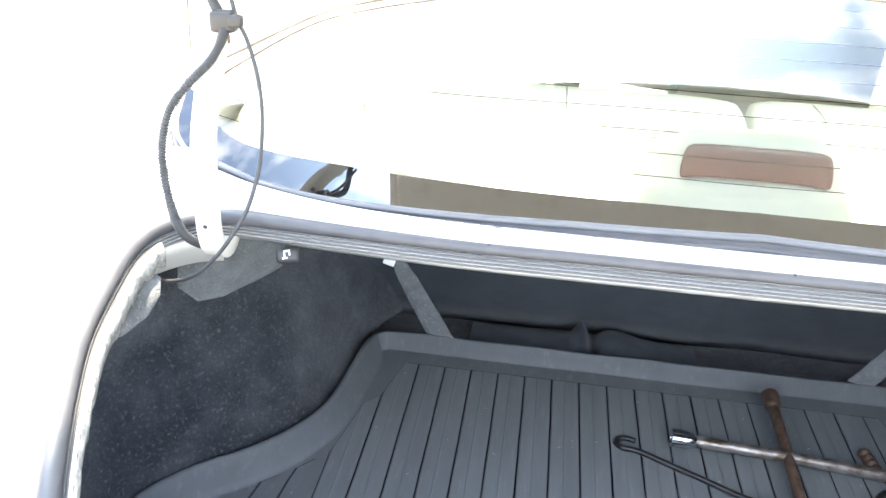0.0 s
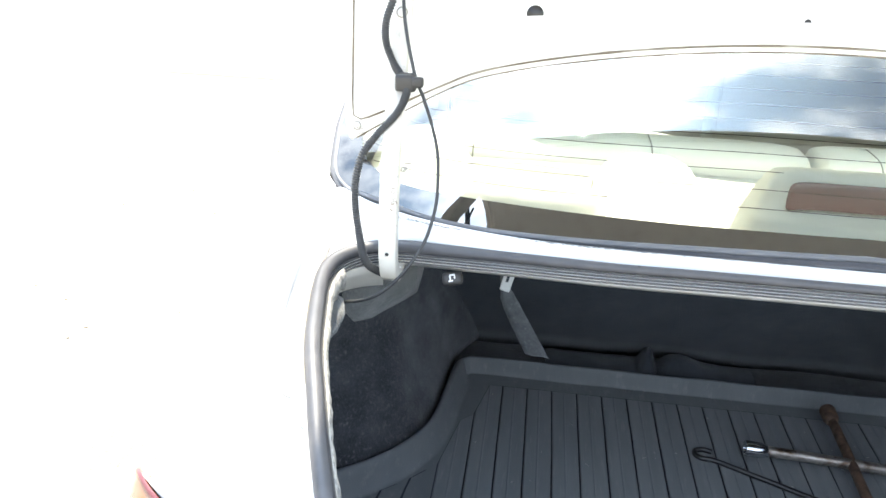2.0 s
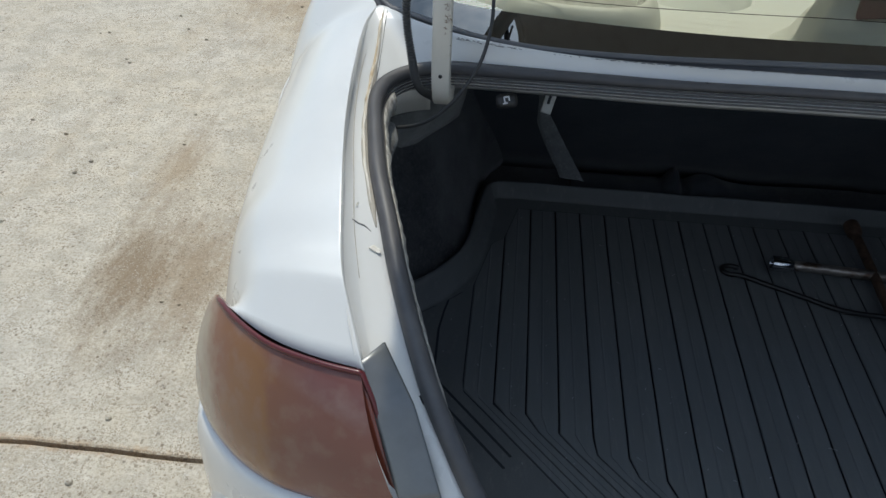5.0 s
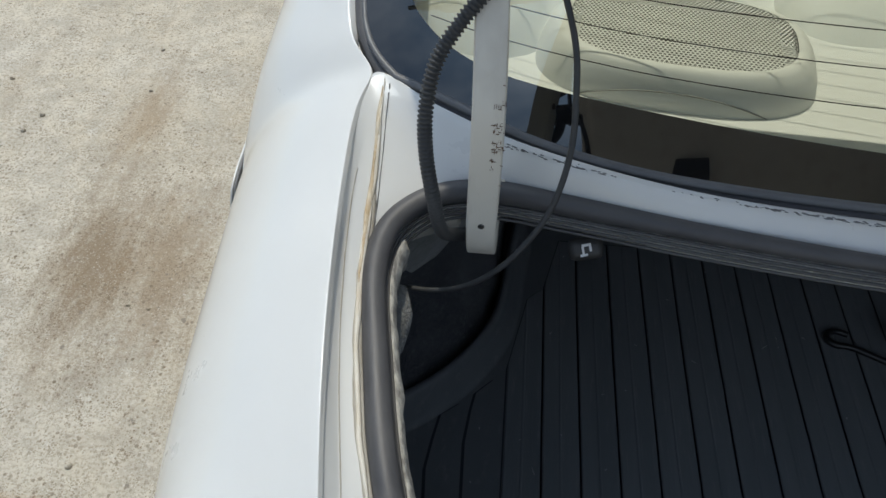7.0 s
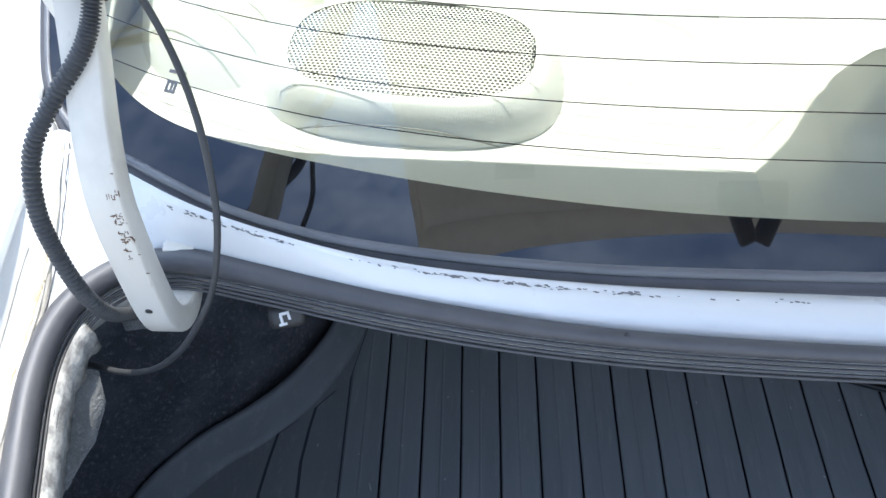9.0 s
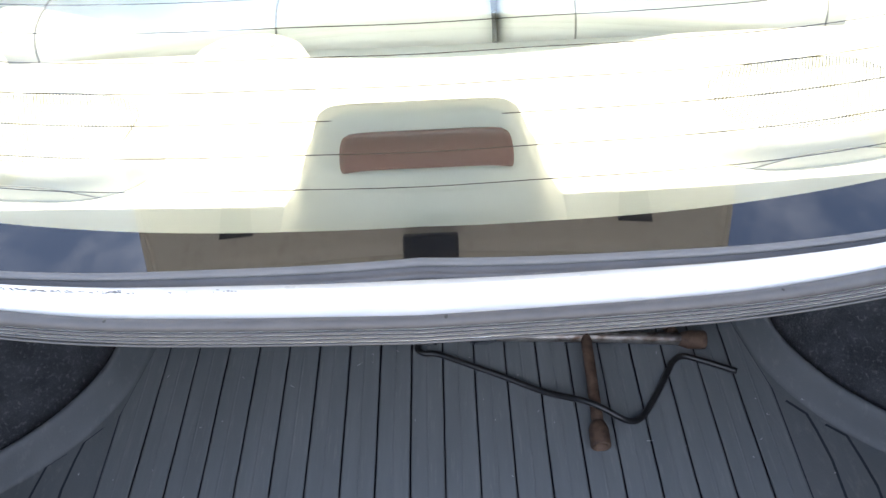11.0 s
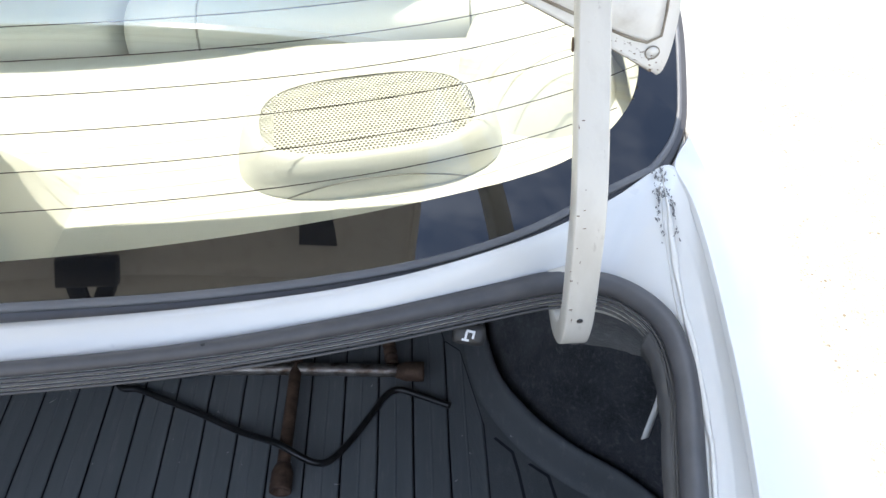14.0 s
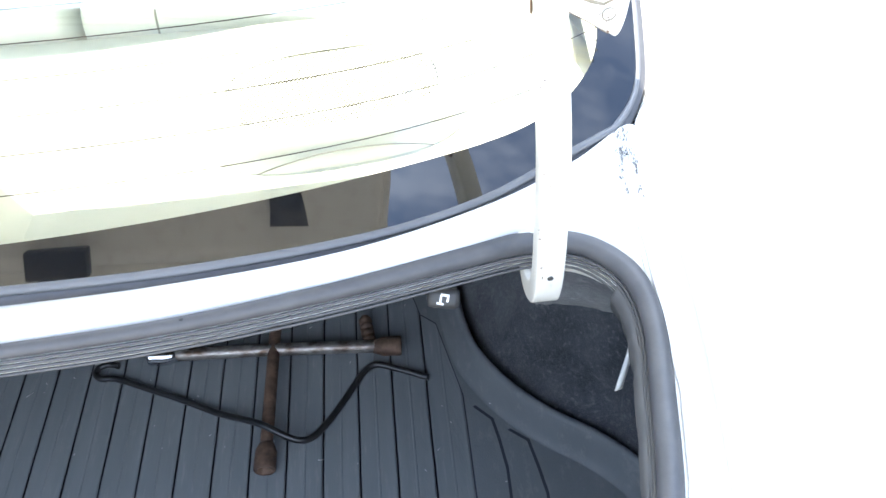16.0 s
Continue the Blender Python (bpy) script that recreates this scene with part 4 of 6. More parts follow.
for side in (-1, 1):
    rows = []
    for y in (1.59, 1.9, 2.4, 2.9, 3.4, 3.9, 4.2, 4.42):
        X = lerp([(1.59, 0.792), (2.4, 0.80), (3.9, 0.80), (4.42, 0.68)], y)
        top = lerp([(1.59, 1.0), (2.4, 0.96), (3.3, 0.955), (3.9, 0.89), (4.42, 0.73)], y)
        rows.append([(side * (X - 0.07), y, top), (side * (X - 0.02), y, top - 0.06), (side * X, y, 0.70), (side * X, y, 0.45), (side * (X - 0.04), y, 0.22)])
    part("side_panel", grid(rows), PAINT, car, thick=0.01, sub=1)
    part("side_window", grid([[(side * 0.575, 1.60, 1.33), (side * 0.58, 2.0, 1.36), (side * 0.58, 2.6, 1.345)], [(side * 0.732, 1.60, 1.0), (side * 0.73, 2.2, 0.98), (side * 0.73, 3.3, 0.97)]]), SIDE_GLASS, car, thick=0.004)
    part("rub_strip", tube([(side * 0.795, 1.15, 0.60), (side * 0.803, 1.5, 0.60), (side * 0.806, 3.0, 0.60), (side * 0.806, 3.6, 0.60)], 0.012, 8), DARK_PLASTIC, car)
    for y in (1.28, 3.95):
        wheel = part("wheel", tube([(side * 0.62, y, 0.31), (side * 0.74, y, 0.31)], 0.12, 20), METAL_DARK, car)
        prof = [(0.60, 0.20), (0.60, 0.27), (0.615, 0.303), (0.65, 0.31), (0.74, 0.31), (0.775, 0.303), (0.785, 0.27), (0.775, 0.20)]
        rows = [[(side * px, y + pr * math.cos(6.28318 * k / 36), 0.31 + pr * math.sin(6.28318 * k / 36)) for k in range(36)] for px, pr in prof]
        part("tyre", grid(rows, close=True), TYRE, wheel, thick=0.008)
        rim = [tube([(side * 0.735, y, 0.31), (side * 0.775, y, 0.31)], 0.05, 16)]
        rim += [tube([(side * 0.765, y + 0.04 * math.cos(1.2566 * k), 0.31 + 0.04 * math.sin(1.2566 * k)), (side * 0.76, y + 0.195 * math.cos(1.2566 * k), 0.31 + 0.195 * math.sin(1.2566 * k))], 0.028, 8) for k in range(5)]
        rim.append(grid([[(side * 0.77, y + r * math.cos(6.28318 * k / 36), 0.31 + r * math.sin(6.28318 * k / 36)) for k in range(36)] for r in (0.185, 0.203)], close=True))
        part("rim", joined(*rim), ALLOY, wheel)

# rear bumper and tail panel
rows = []
prof = [(0.722, 0.84), (0.728, 0.74), (0.738, 0.60), (0.748, 0.45), (0.75, 0.30), (0.72, 0.22)]
line = [(1, 0.66, 0.0), (1.005, 0.58, 0.0), (0.965, 0.47, 0.0), (0.86, 0.38, 0), (0.68, 0.32, 0), (0.4, 0.285, 0), (0, 0.275, 0), (-0.4, 0.285, 0), (-0.68, 0.32, 0), (-0.86, 0.38, 0), (-0.965, 0.47, 0), (-1.005, 0.58, 0), (-1, 0.66, 0)]
for j, (w, z) in enumerate(prof):
    push = (0.075, 0.045, -0.03, -0.05, -0.04, 0.02)[j]
    zz = 0.745 if j == 0 else min(z, 0.705)
    rows.append([(w * u - (0.02 * u if j == 0 else 0), y + push * (1 - abs(u) * 0.5), zz + (0.012 if j == 0 else 0) * abs(u) ** 3) for u, y, _ in line])
part("rear_bumper", grid(rows), PAINT, car, "white painted rear bumper", sub=2, thick=0.003)
part("tail_panel", grid([[(x, 0.365 + 0.10 * (abs(x) / 0.5) ** 2, z) for x in np.linspace(-0.455, 0.455, 15)] for z in (0.84, 0.80, 0.66)]), PAINT, car, thick=0.003)

# tail lamps: a curved lens in a red outer and amber middle zone, wrapping on to the side
for side in (-1, 1):
    TOP = [(0.540, 0.5055, 0.9345), (0.577, 0.5135, 0.9335), (0.6245, 0.5345, 0.9285), (0.6625, 0.5645, 0.9245), (0.683, 0.587, 0.921), (0.697, 0.606, 0.912)]
    BOT = [(0.494, 0.447, 0.825), (0.538, 0.457, 0.818), (0.582, 0.470, 0.810), (0.618, 0.483, 0.804), (0.659, 0.510, 0.795), (0.695, 0.545, 0.787), (0.7165, 0.574, 0.785)]
    top, bot = smooth(TOP, 36), smooth(BOT, 36)

    def lens(i0, i1, out):
        rows = []
        for i in range(i0, i1 + 1):
            a, b = top[i], bot[i]
            d = Vector((0.35 + 0.65 * i / 36, -1 + i / 40, 0.12)).normalized() * out
            rows.append([(side * p.x, p.y, p.z) for p in [a.lerp(b, f) + d * (math.sin(math.pi * min(max(f, 0.0), 1.0)) ** 0.6) for f in (0, 0.03, 0.08, 0.16, 0.3, 0.5, 0.7, 0.85, 0.94, 1)]])
        return grid(rows)

    lamp = part("tail_lamp", lens(0, 36, 0.004), TAIL_RED, car, "faded red and amber tail lamp", thick=0.003)
    part("lens", lens(0, 36, 0.014), TAIL_LENS, lamp, "sun-faded red and amber lens with a hazed end")
    rim_line = [Vector((side * p.x, p.y - 0.0022, p.z + 0.0006)) for p in top[:33]]
    part("lens_edge", tube(list(reversed(rim_line)) + [Vector((side * (p.x - 0.001), p.y, p.z)) for p in [top[0].lerp(bot[0], f) for f in (0.2, 0.4, 0.6, 0.8, 0.98)]], 0.0024, 6), LENS_EDGE, lamp, "dark red lens edge")
    # painted corner of the body below the lamp
    skirt = [(p, i / 36) for i, p in enumerate(bot)] + [(Vector((0.7235, 0.612, 0.800)), 1.0), (Vector((0.7270, 0.660, 0.810)), 1.0)]
    rows = []
    for out, down in ((-0.004, -0.004), (0.006, 0.000), (0.010, 0.003), (0.016, 0.022), (0.019, 0.050), (0.020, 0.12)):
        rows.append([(side * (p.x + out * (0.35 + 0.45 * g)), p.y - out * (1 - 0.9 * g), p.z - down) for p, g in skirt])
    part("lamp_skirt", grid(rows), PAINT, car, "white painted corner below the tail lamp", thick=0.0015, sub=1)
    # bare grey metal plate between lamp and boot opening
    rows = []
    for k in np.linspace(0, 1, 22):
        a = Vector((0.544, 0.511, 0.937)).lerp(Vector((0.503, 0.447, 0.848)), k)
        b = Vector((lerp([(0, 0.527), (0.45, 0.496), (1, 0.468)], k), lerp([(0, 0.540), (0.45, 0.496), (1, 0.451)], k), lerp([(0, 0.936), (0.45, 0.912), (1, 0.856)], k)))
        row = []
        for f in (0.02, 0.10, 0.5, 0.9, 0.98):
            p = a.lerp(b, f)
            row.append((side * p.x, p.y, max(p.z, surround_z(p.x, p.y) + 0.003) + (0.0016 if 0.05 < f < 0.95 else 0.0)))
        rows.append(row)
    part("lamp_plate", grid(rows), GREY_METAL, car, "grey metal plate beside the tail lamp", thick=0.002)

# ---- boot lid, raised on its goosenecks ----
def lid_low(x):
    d = abs(x) - 0.455
    return 1.242 - 0.27 * x * x - 0.335 * 0.5 * (d + math.sqrt(d * d + 0.0010))


def lid_point(x, w, back):
    """x across, w up from the lower edge, back towards the boot."""
    y0 = 1.072 + 0.006 * (1 - (x / 0.6) ** 2)
    bend = max(0.0, w - 0.50)
    r = 0.07
    a = min(bend / r, 1.45)
    rest = max(0.0, bend - 1.45 * r)
    back_y = r * (1 - math.cos(a)) + rest * math.sin(1.45)
    up = min(w, 0.50) + r * math.sin(a) + rest * math.cos(1.45)
    return Vector((x, y0 + 0.10 * min(w, 0.5) - back_y - back * math.cos(a), lid_low(x) + up - back * math.sin(a)))


def lid_half(w):
    return lerp([(0, 0.604), (0.004, 0.6075), (0.016, 0.611), (0.04, 0.6145), (1.0, 0.6145)], w)


LID_W = [0, 0.003, 0.007, 0.012, 0.018, 0.03, 0.05, 0.1, 0.2, 0.3, 0.4, 0.5, 0.525, 0.55, 0.575, 0.60, 0.7, 0.8, 0.9, 0.95, 1.012]
LID_S = list(np.linspace(-1, 1, 81))


def lid_rows(inset, back, ws=LID_W):
    return [[lid_point((lid_half(w) - inset) * s, inset + w, back) for s in LID_S] for w in ws]


lid = part("boot_lid", grid(lid_rows(0.0, 0.0)), PAINT, car, "raised white boot lid", thick=0.003, offset=1.0)


def panel_edge(x):
    """Height over the lid's lower edge at which the inner panel begins."""
    return lerp([(0, 0.009), (0.48, 0.009), (0.534, 0.013), (0.567, 0.017), (0.588, 0.021), (0.597, 0.026), (0.602, 0.034)], abs(x))


def pressing(x, t):
    """Depth of the inner panel: a rim step, then a raised frame with a sunk round bay in each corner."""
    edge = min(t, (0.603 - abs(x)) * 1.2)
    d = 0.0098 + 0.0065 * min(1.0, max(0.0, edge - 0.002) / 0.014)
    bay = math.exp(-(((abs(x) - 0.545) / 0.034) ** 4) - (((t - 0.060) / 0.038) ** 4))
    mid = math.exp(-((x / 0.36) ** 6) - (((t - 0.26) / 0.15) ** 6))
    return d - 0.0068 * bay - 0.007 * mid


# folded hem, inner panel on it, its dirty seam and the painted edge shadow
part("lid_hem", grid(lid_rows(0.0008, 0.0062)), PAINT_WORN, lid, "folded cream hem of the lid", thick=0.003)
PX = [0.602 * math.copysign(abs(s) ** 0.85, s) for s in np.linspace(-1, 1, 101)]
TS = [0, 0.003, 0.007, 0.012, 0.018] + [0.025 + 0.0125 * k for k in range(10)] + [0.165 + 0.03 * k for k in range(27)]
part("inner_panel", grid([[lid_point(x, panel_edge(x) + t * (1 - 0.04 * (abs(x) / 0.6) ** 4), pressing(x, t)) for x in PX] for t in TS]), PAINT_WORN, lid, "scuffed white pressed inner panel", thick=0.001)
seam = [lid_point(-0.6035, panel_edge(0.602) + t, 0.0102) for t in (0.40, 0.3, 0.2, 0.1, 0.05, 0.02)] + [lid_point(x, panel_edge(x) - 0.0008, 0.0102) for x in PX] + [lid_point(0.6035, panel_edge(0.602) + t, 0.0102) for t in (0.02, 0.05, 0.1, 0.2, 0.3, 0.4)]
part("hem_seam", tube(seam, lambda i: 0.0014 + 0.0006 * noise.noise((i * 0.35, 2, 0)), 5), HEM_SEAM, lid, "dirty brown seam of the hem")
# brown tube draws the shadow line between hem fold and outer skin
seam = [lid_point(s * lid_half(0.0) * 0.99, -0.0004, 0.0045) for s in np.linspace(-1, 1, 81)]
part("hem_seam", tube(seam, lambda i: 0.0012 + 0.0005 * noise.noise((i * 0.35, 7, 0)), 5), HEM_SEAM, lid)
for side in (-1, 1):
    p = lid_point(side * 0.597, 0.0165, 0.0090)
    part("hem_rivet", tube([p, p + Vector((0, -0.0012, -0.0002))], 0.0052, 20), PAINT_WORN, lid, "flat round pressed rivet")
    part("rivet_groove", tube([p + Vector((0.0054 * math.cos(0.2618 * k), -0.0010, 0.0054 * math.sin(0.2618 * k))) for k in range(25)], 0.0006, 5), HEM_SEAM, lid)
    p = lid_point(side * 0.375, 0.066, pressing(0.375, 0.055))
    part("lid_hole", tube([p + Vector((0, 0.002, 0)), p + Vector((0, -0.0012, 0))], 0.0105, 20), BLACK_ROD, lid)
    p = lid_point(side * 0.058, 0.036, pressing(0.058, 0.027))
    part("lid_slot", tube([p + Vector((0, 0.002, 0)), p + Vector((0, -0.0010, 0))], 0.0042, 14, wide=1.0), BLACK_ROD, lid)
    # scuffed paint near the corner
    sc = bmesh.new()
    random.seed(61 + side)
    for _ in range(45):
        x, w = 0.606 - abs(random.gauss(0, 0.028)), random.uniform(0.001, 0.014)
        if x > lid_half(w) - 0.003:
            continue
        c = lid_point(side * x, w, 0.0096)
        r, a = random.uniform(0.0002, 0.0009), random.uniform(-0.3, 0.9) * -side
        vs = []
        for k in range(7):
            u, v = r * 1.8 * math.cos(0.8976 * k) * random.uniform(0.5, 1), r * 0.7 * math.sin(0.8976 * k) * random.uniform(0.5, 1)
            vs.append(sc.verts.new((c.x + u * math.cos(a) - v * math.sin(a), c.y, c.z + u * math.sin(a) + v * math.cos(a))))
        sc.faces.new(vs)
    tagged(part("hem_scuffs", sc, SCUFF, lid, "brown chips on the hem", flat=True, thick=0.0003), kind="stuff")

z_end = 1.242 + 0.58
for side in (-1, 1):
    part("access_hole", box(side * 0.46, lid_point(0.46, 0.85, 0.0165).y, lid_point(0.46, 0.85, 0.0165).z, 0.13, 0.06, 0.006, 0.0), BLACK_ROD, lid, "dark access hole in the inner panel")
latch = part("lid_latch", box(-0.01, 0.735, z_end - 0.038, 0.12, 0.05, 0.03, 0.006), BLACK_ROD, lid, "black boot lock with two prongs")
for x in (-0.025, 0.018):
    part("prong", box(x, 0.688, z_end - 0.035, 0.036, 0.062, 0.018, 0.008, Matrix.Rotation(radians(24 if x < 0 else -24), 4, "Z")), BLACK_ROD, latch)

# ---- gooseneck hinges ----
for side in (-1, 1):
    spine = smooth([(0.527, 1.072, 1.365), (0.528, 1.045, 1.325), (0.528, 1.015, 1.270), (0.527, 0.985, 1.215), (0.5245, 0.946, 1.163), (0.522, 0.9155, 1.127), (0.5205, 0.8985, 1.096), (0.520, 0.8925, 1.060), (0.520, 0.8900, 1.022),
                    (0.5195, 0.8900, 1.004), (0.519, 0.8935, 0.991), (0.5185, 0.9025, 0.982), (0.518, 0.9145, 0.979), (0.5175, 0.9260, 0.984), (0.517, 0.9340, 0.997), (0.516, 0.938, 1.012)], 44)
    rows = []
    for i, p in enumerate(spine):
        a, b = spine[max(i - 1, 0)], spine[min(i + 1, 44)]
        t = (b - a).normalized()
        ax = Vector((1, 0, 0))
        up = ax.cross(t).normalized()
        w, h = 0.0104, 0.0065 * lerp([(0, 1), (34, 1), (44, 0.72)], i)
        ring_pts = [(-w, -h), (-w + 0.001, -h - 0.0022), (w - 0.001, -h - 0.0022), (w, -h), (w, h), (w - 0.001, h + 0.0022), (-w + 0.001, h + 0.0022), (-w, h)]
        rows.append([(side * (p + ax * u + up * v).x, (p + ax * u + up * v).y, (p + ax * u + up * v).z) for u, v in ring_pts])
    arm = part("hinge_arm", grid(rows, close=True, cap=True), ARM_PAINT, car, "white painted steel gooseneck hinge with rust scuffs", flat=False)
    md = arm.modifiers.new("edges", "BEVEL")
    md.width, md.segments, md.limit_method, md.angle_limit = 0.0006, 2, "ANGLE", radians(30)
    for y, z, ry in ((0.8655, 1.0155, 0.0), (0.946, 1.1805, 0.0)):
        if ry == 0.0 and z > 1.1:
            p = Vector((side * (0.5262 - 0.0113), 0.967, 1.181))
            part("bolt_hole", tube([p, p + Vector((side * -0.0008, 0, 0))], 0.0048, 12, wide=0.55), SCUFF, arm)
            bp = Vector((side * 0.5281, 1.0125, 1.266))
            fd = Vector((0, -0.88, 0.47))
            boss = part("hinge_bolt", joined(tube([bp + fd * 0.007, bp + fd * 0.0105], 0.0085, 20), tube([bp + fd * 0.0105, bp + fd * 0.0125], 0.0045, 14)), PAINT_WORN, arm, "round painted hinge bolt")
            part("bolt_ring", tube([bp + fd * 0.0106 + Vector((1, 0, 0)) * 0.0062 * math.cos(0.3142 * k) + Vector((0, 0.47, 0.88)) * 0.0062 * math.sin(0.3142 * k) for k in range(21)], 0.0008, 5), HEM_SEAM, boss)
        else:
            part("bolt_hole", tube([(side * 0.520, 0.884, 1.017), (side * 0.520, 0.8806, 1.0165)], 0.0023, 12), BLACK_ROD, arm)
    part("hinge_bracket", box(side * 0.516, 0.953, 1.000, 0.028, 0.030, 0.020, 0.004), PAINT_WORN, car, "cream painted hinge bracket")
    # rust scuffs on the face of the arm
    sc = bmesh.new()
    random.seed(21 + side)
    for _ in range(70 if side < 0 else 14):
        s = random.gauss(0.43, 0.022) if side < 0 else random.choice((random.uniform(0.46, 0.56), random.uniform(0.25, 0.5)))
        k = int(s * 44)
        p = spine[k]
        t = (spine[k + 1] - spine[k - 1]).normalized()
        up = Vector((1, 0, 0)).cross(t).normalized()
        face = up if up.y < 0 else -up
        c = p + face * 0.0089 + Vector((random.uniform(-0.0105, -0.003), 0, 0)) + t * random.uniform(-0.004, 0.004)
        n = 6
        r = random.uniform(0.0003, 0.0011)
        thin, long = (2.0, 0.45) if random.random() < 0.6 else (0.45, 2.4)
        vs = []
        for j in range(n):
            q = c + Vector((1, 0, 0)) * r * thin * math.cos(1.047 * j) * random.uniform(0.4, 1) + t * r * long * math.sin(1.047 * j) * random.uniform(0.4, 1)
            vs.append(sc.verts.new((side * q.x, q.y, q.z)))
        sc.faces.new(vs)
    tagged(part("rust_scuffs", sc, SCUFF, arm, "brown rust scuffs", flat=True, thick=0.0003), kind="stuff")

# wiring conduit and cable that climb from the boot to the lid by the left hinge
hose = smooth([(-0.548, 1.03, 1.345), (-0.533, 0.985, 1.300), (-0.541, 0.975, 1.265), (-0.541, 0.975, 1.240), (-0.530, 0.972, 1.215), (-0.514, 0.957, 1.198), (-0.513, 0.944, 1.184), (-0.521, 0.934, 1.168), (-0.539, 0.921, 1.148), (-0.554, 0.906, 1.126), (-0.559, 0.893, 1.098),
               (-0.5575, 0.885, 1.070), (-0.552, 0.879, 1.040), (-0.548, 0.883, 1.012), (-0.543, 0.896, 0.992), (-0.532, 0.915, 0.975)], 620)
conduit = thing("wiring_conduit", "dark grey corrugated wiring conduit hanging by the hinge", "conduit", tuple(hose[-1]))
part("sleeve", under(conduit, tube(hose, lambda i: 0.0043 + 0.0007 * (1 if i % 4 < 2 else -1), 12)), HOSE, conduit)
part("cable_clip", under(conduit, joined(box(-0.514, 0.958, 1.200, 0.024, 0.018, 0.020, 0.004), box(-0.500, 0.952, 1.202, 0.014, 0.010, 0.012, 0.003))), DARK_PLASTIC, conduit, "dark plastic cable clip")
wire = smooth([(-0.530, 1.02, 1.330), (-0.522, 0.985, 1.270), (-0.506, 0.965, 1.210), (-0.494, 0.962, 1.182), (-0.481, 0.948, 1.153), (-0.471, 0.928, 1.127), (-0.4675, 0.912, 1.098), (-0.467, 0.900, 1.078), (-0.470, 0.889, 1.058),
               (-0.476, 0.880, 1.038), (-0.487, 0.872, 1.018), (-0.504, 0.867, 0.994), (-0.528, 0.868, 0.970), (-0.556, 0.874, 0.955), (-0.592, 0.888, 0.944)], 120)
cable = thing("lid_cable", "thin black cable looping from the lid into the boot", "cable", tuple(wire[-1]))
part("strand", under(cable, tube(wire, 0.0021, 8)), HOSE, cable)

# ---- parcel shelf, loudspeakers, brake lamp, belt housings and rear seat ----
SHELF_Z = 1.003
rows = []
for f in np.linspace(0, 1, 14):
    row = []
    for u in np.linspace(-1, 1, 25):
        x = 0.622 * u
        y0 = glass_base(x) + 0.010
        y = y0 + (1.275 - y0) * f
        rise = 0.028 * max(0.0, 1 - f / 0.16) ** 1.5
        row.append((x, y, SHELF_Z + rise + 0.002 * noise.noise((x * 5, y * 5, 0))))
    rows.append(row)
part("parcel_shelf", grid(rows), CLOTH, car, "cream trimmed parcel shelf", thick=0.012, offset=1.0)


def pod(cx, cy, w, h):
    """A rounded loudspeaker pod: rings from foot to crown."""
    rows = []
    for s, near, far, z in ((1.14, 0.0715, 0.078, -0.002), (1.14, 0.0715, 0.078, 0.003), (1.135, 0.0720, 0.077, 0.012), (1.11, 0.0705, 0.074, h * 0.5), (1.06, 0.0675, 0.069, h * 0.75), (1.0, 0.0630, 0.064, h * 0.92), (0.945, 0.0590, 0.0605, h), (0.90, 0.0560, 0.0575, h * 0.985)):
        ring_pts = []
        for k in range(48):
            a = 2 * math.pi * k / 48
            c, sn = math.cos(a), math.sin(a)
            e = 0.72
            px, py = abs(c) ** e * (1 if c > 0 else -1), abs(sn) ** e * (1 if sn > 0 else -1)
            ring_pts.append((cx + px * w * s, cy + py * (far if py > 0 else near), SHELF_Z + z))
        rows.append(ring_pts)
    return grid(rows, close=True)


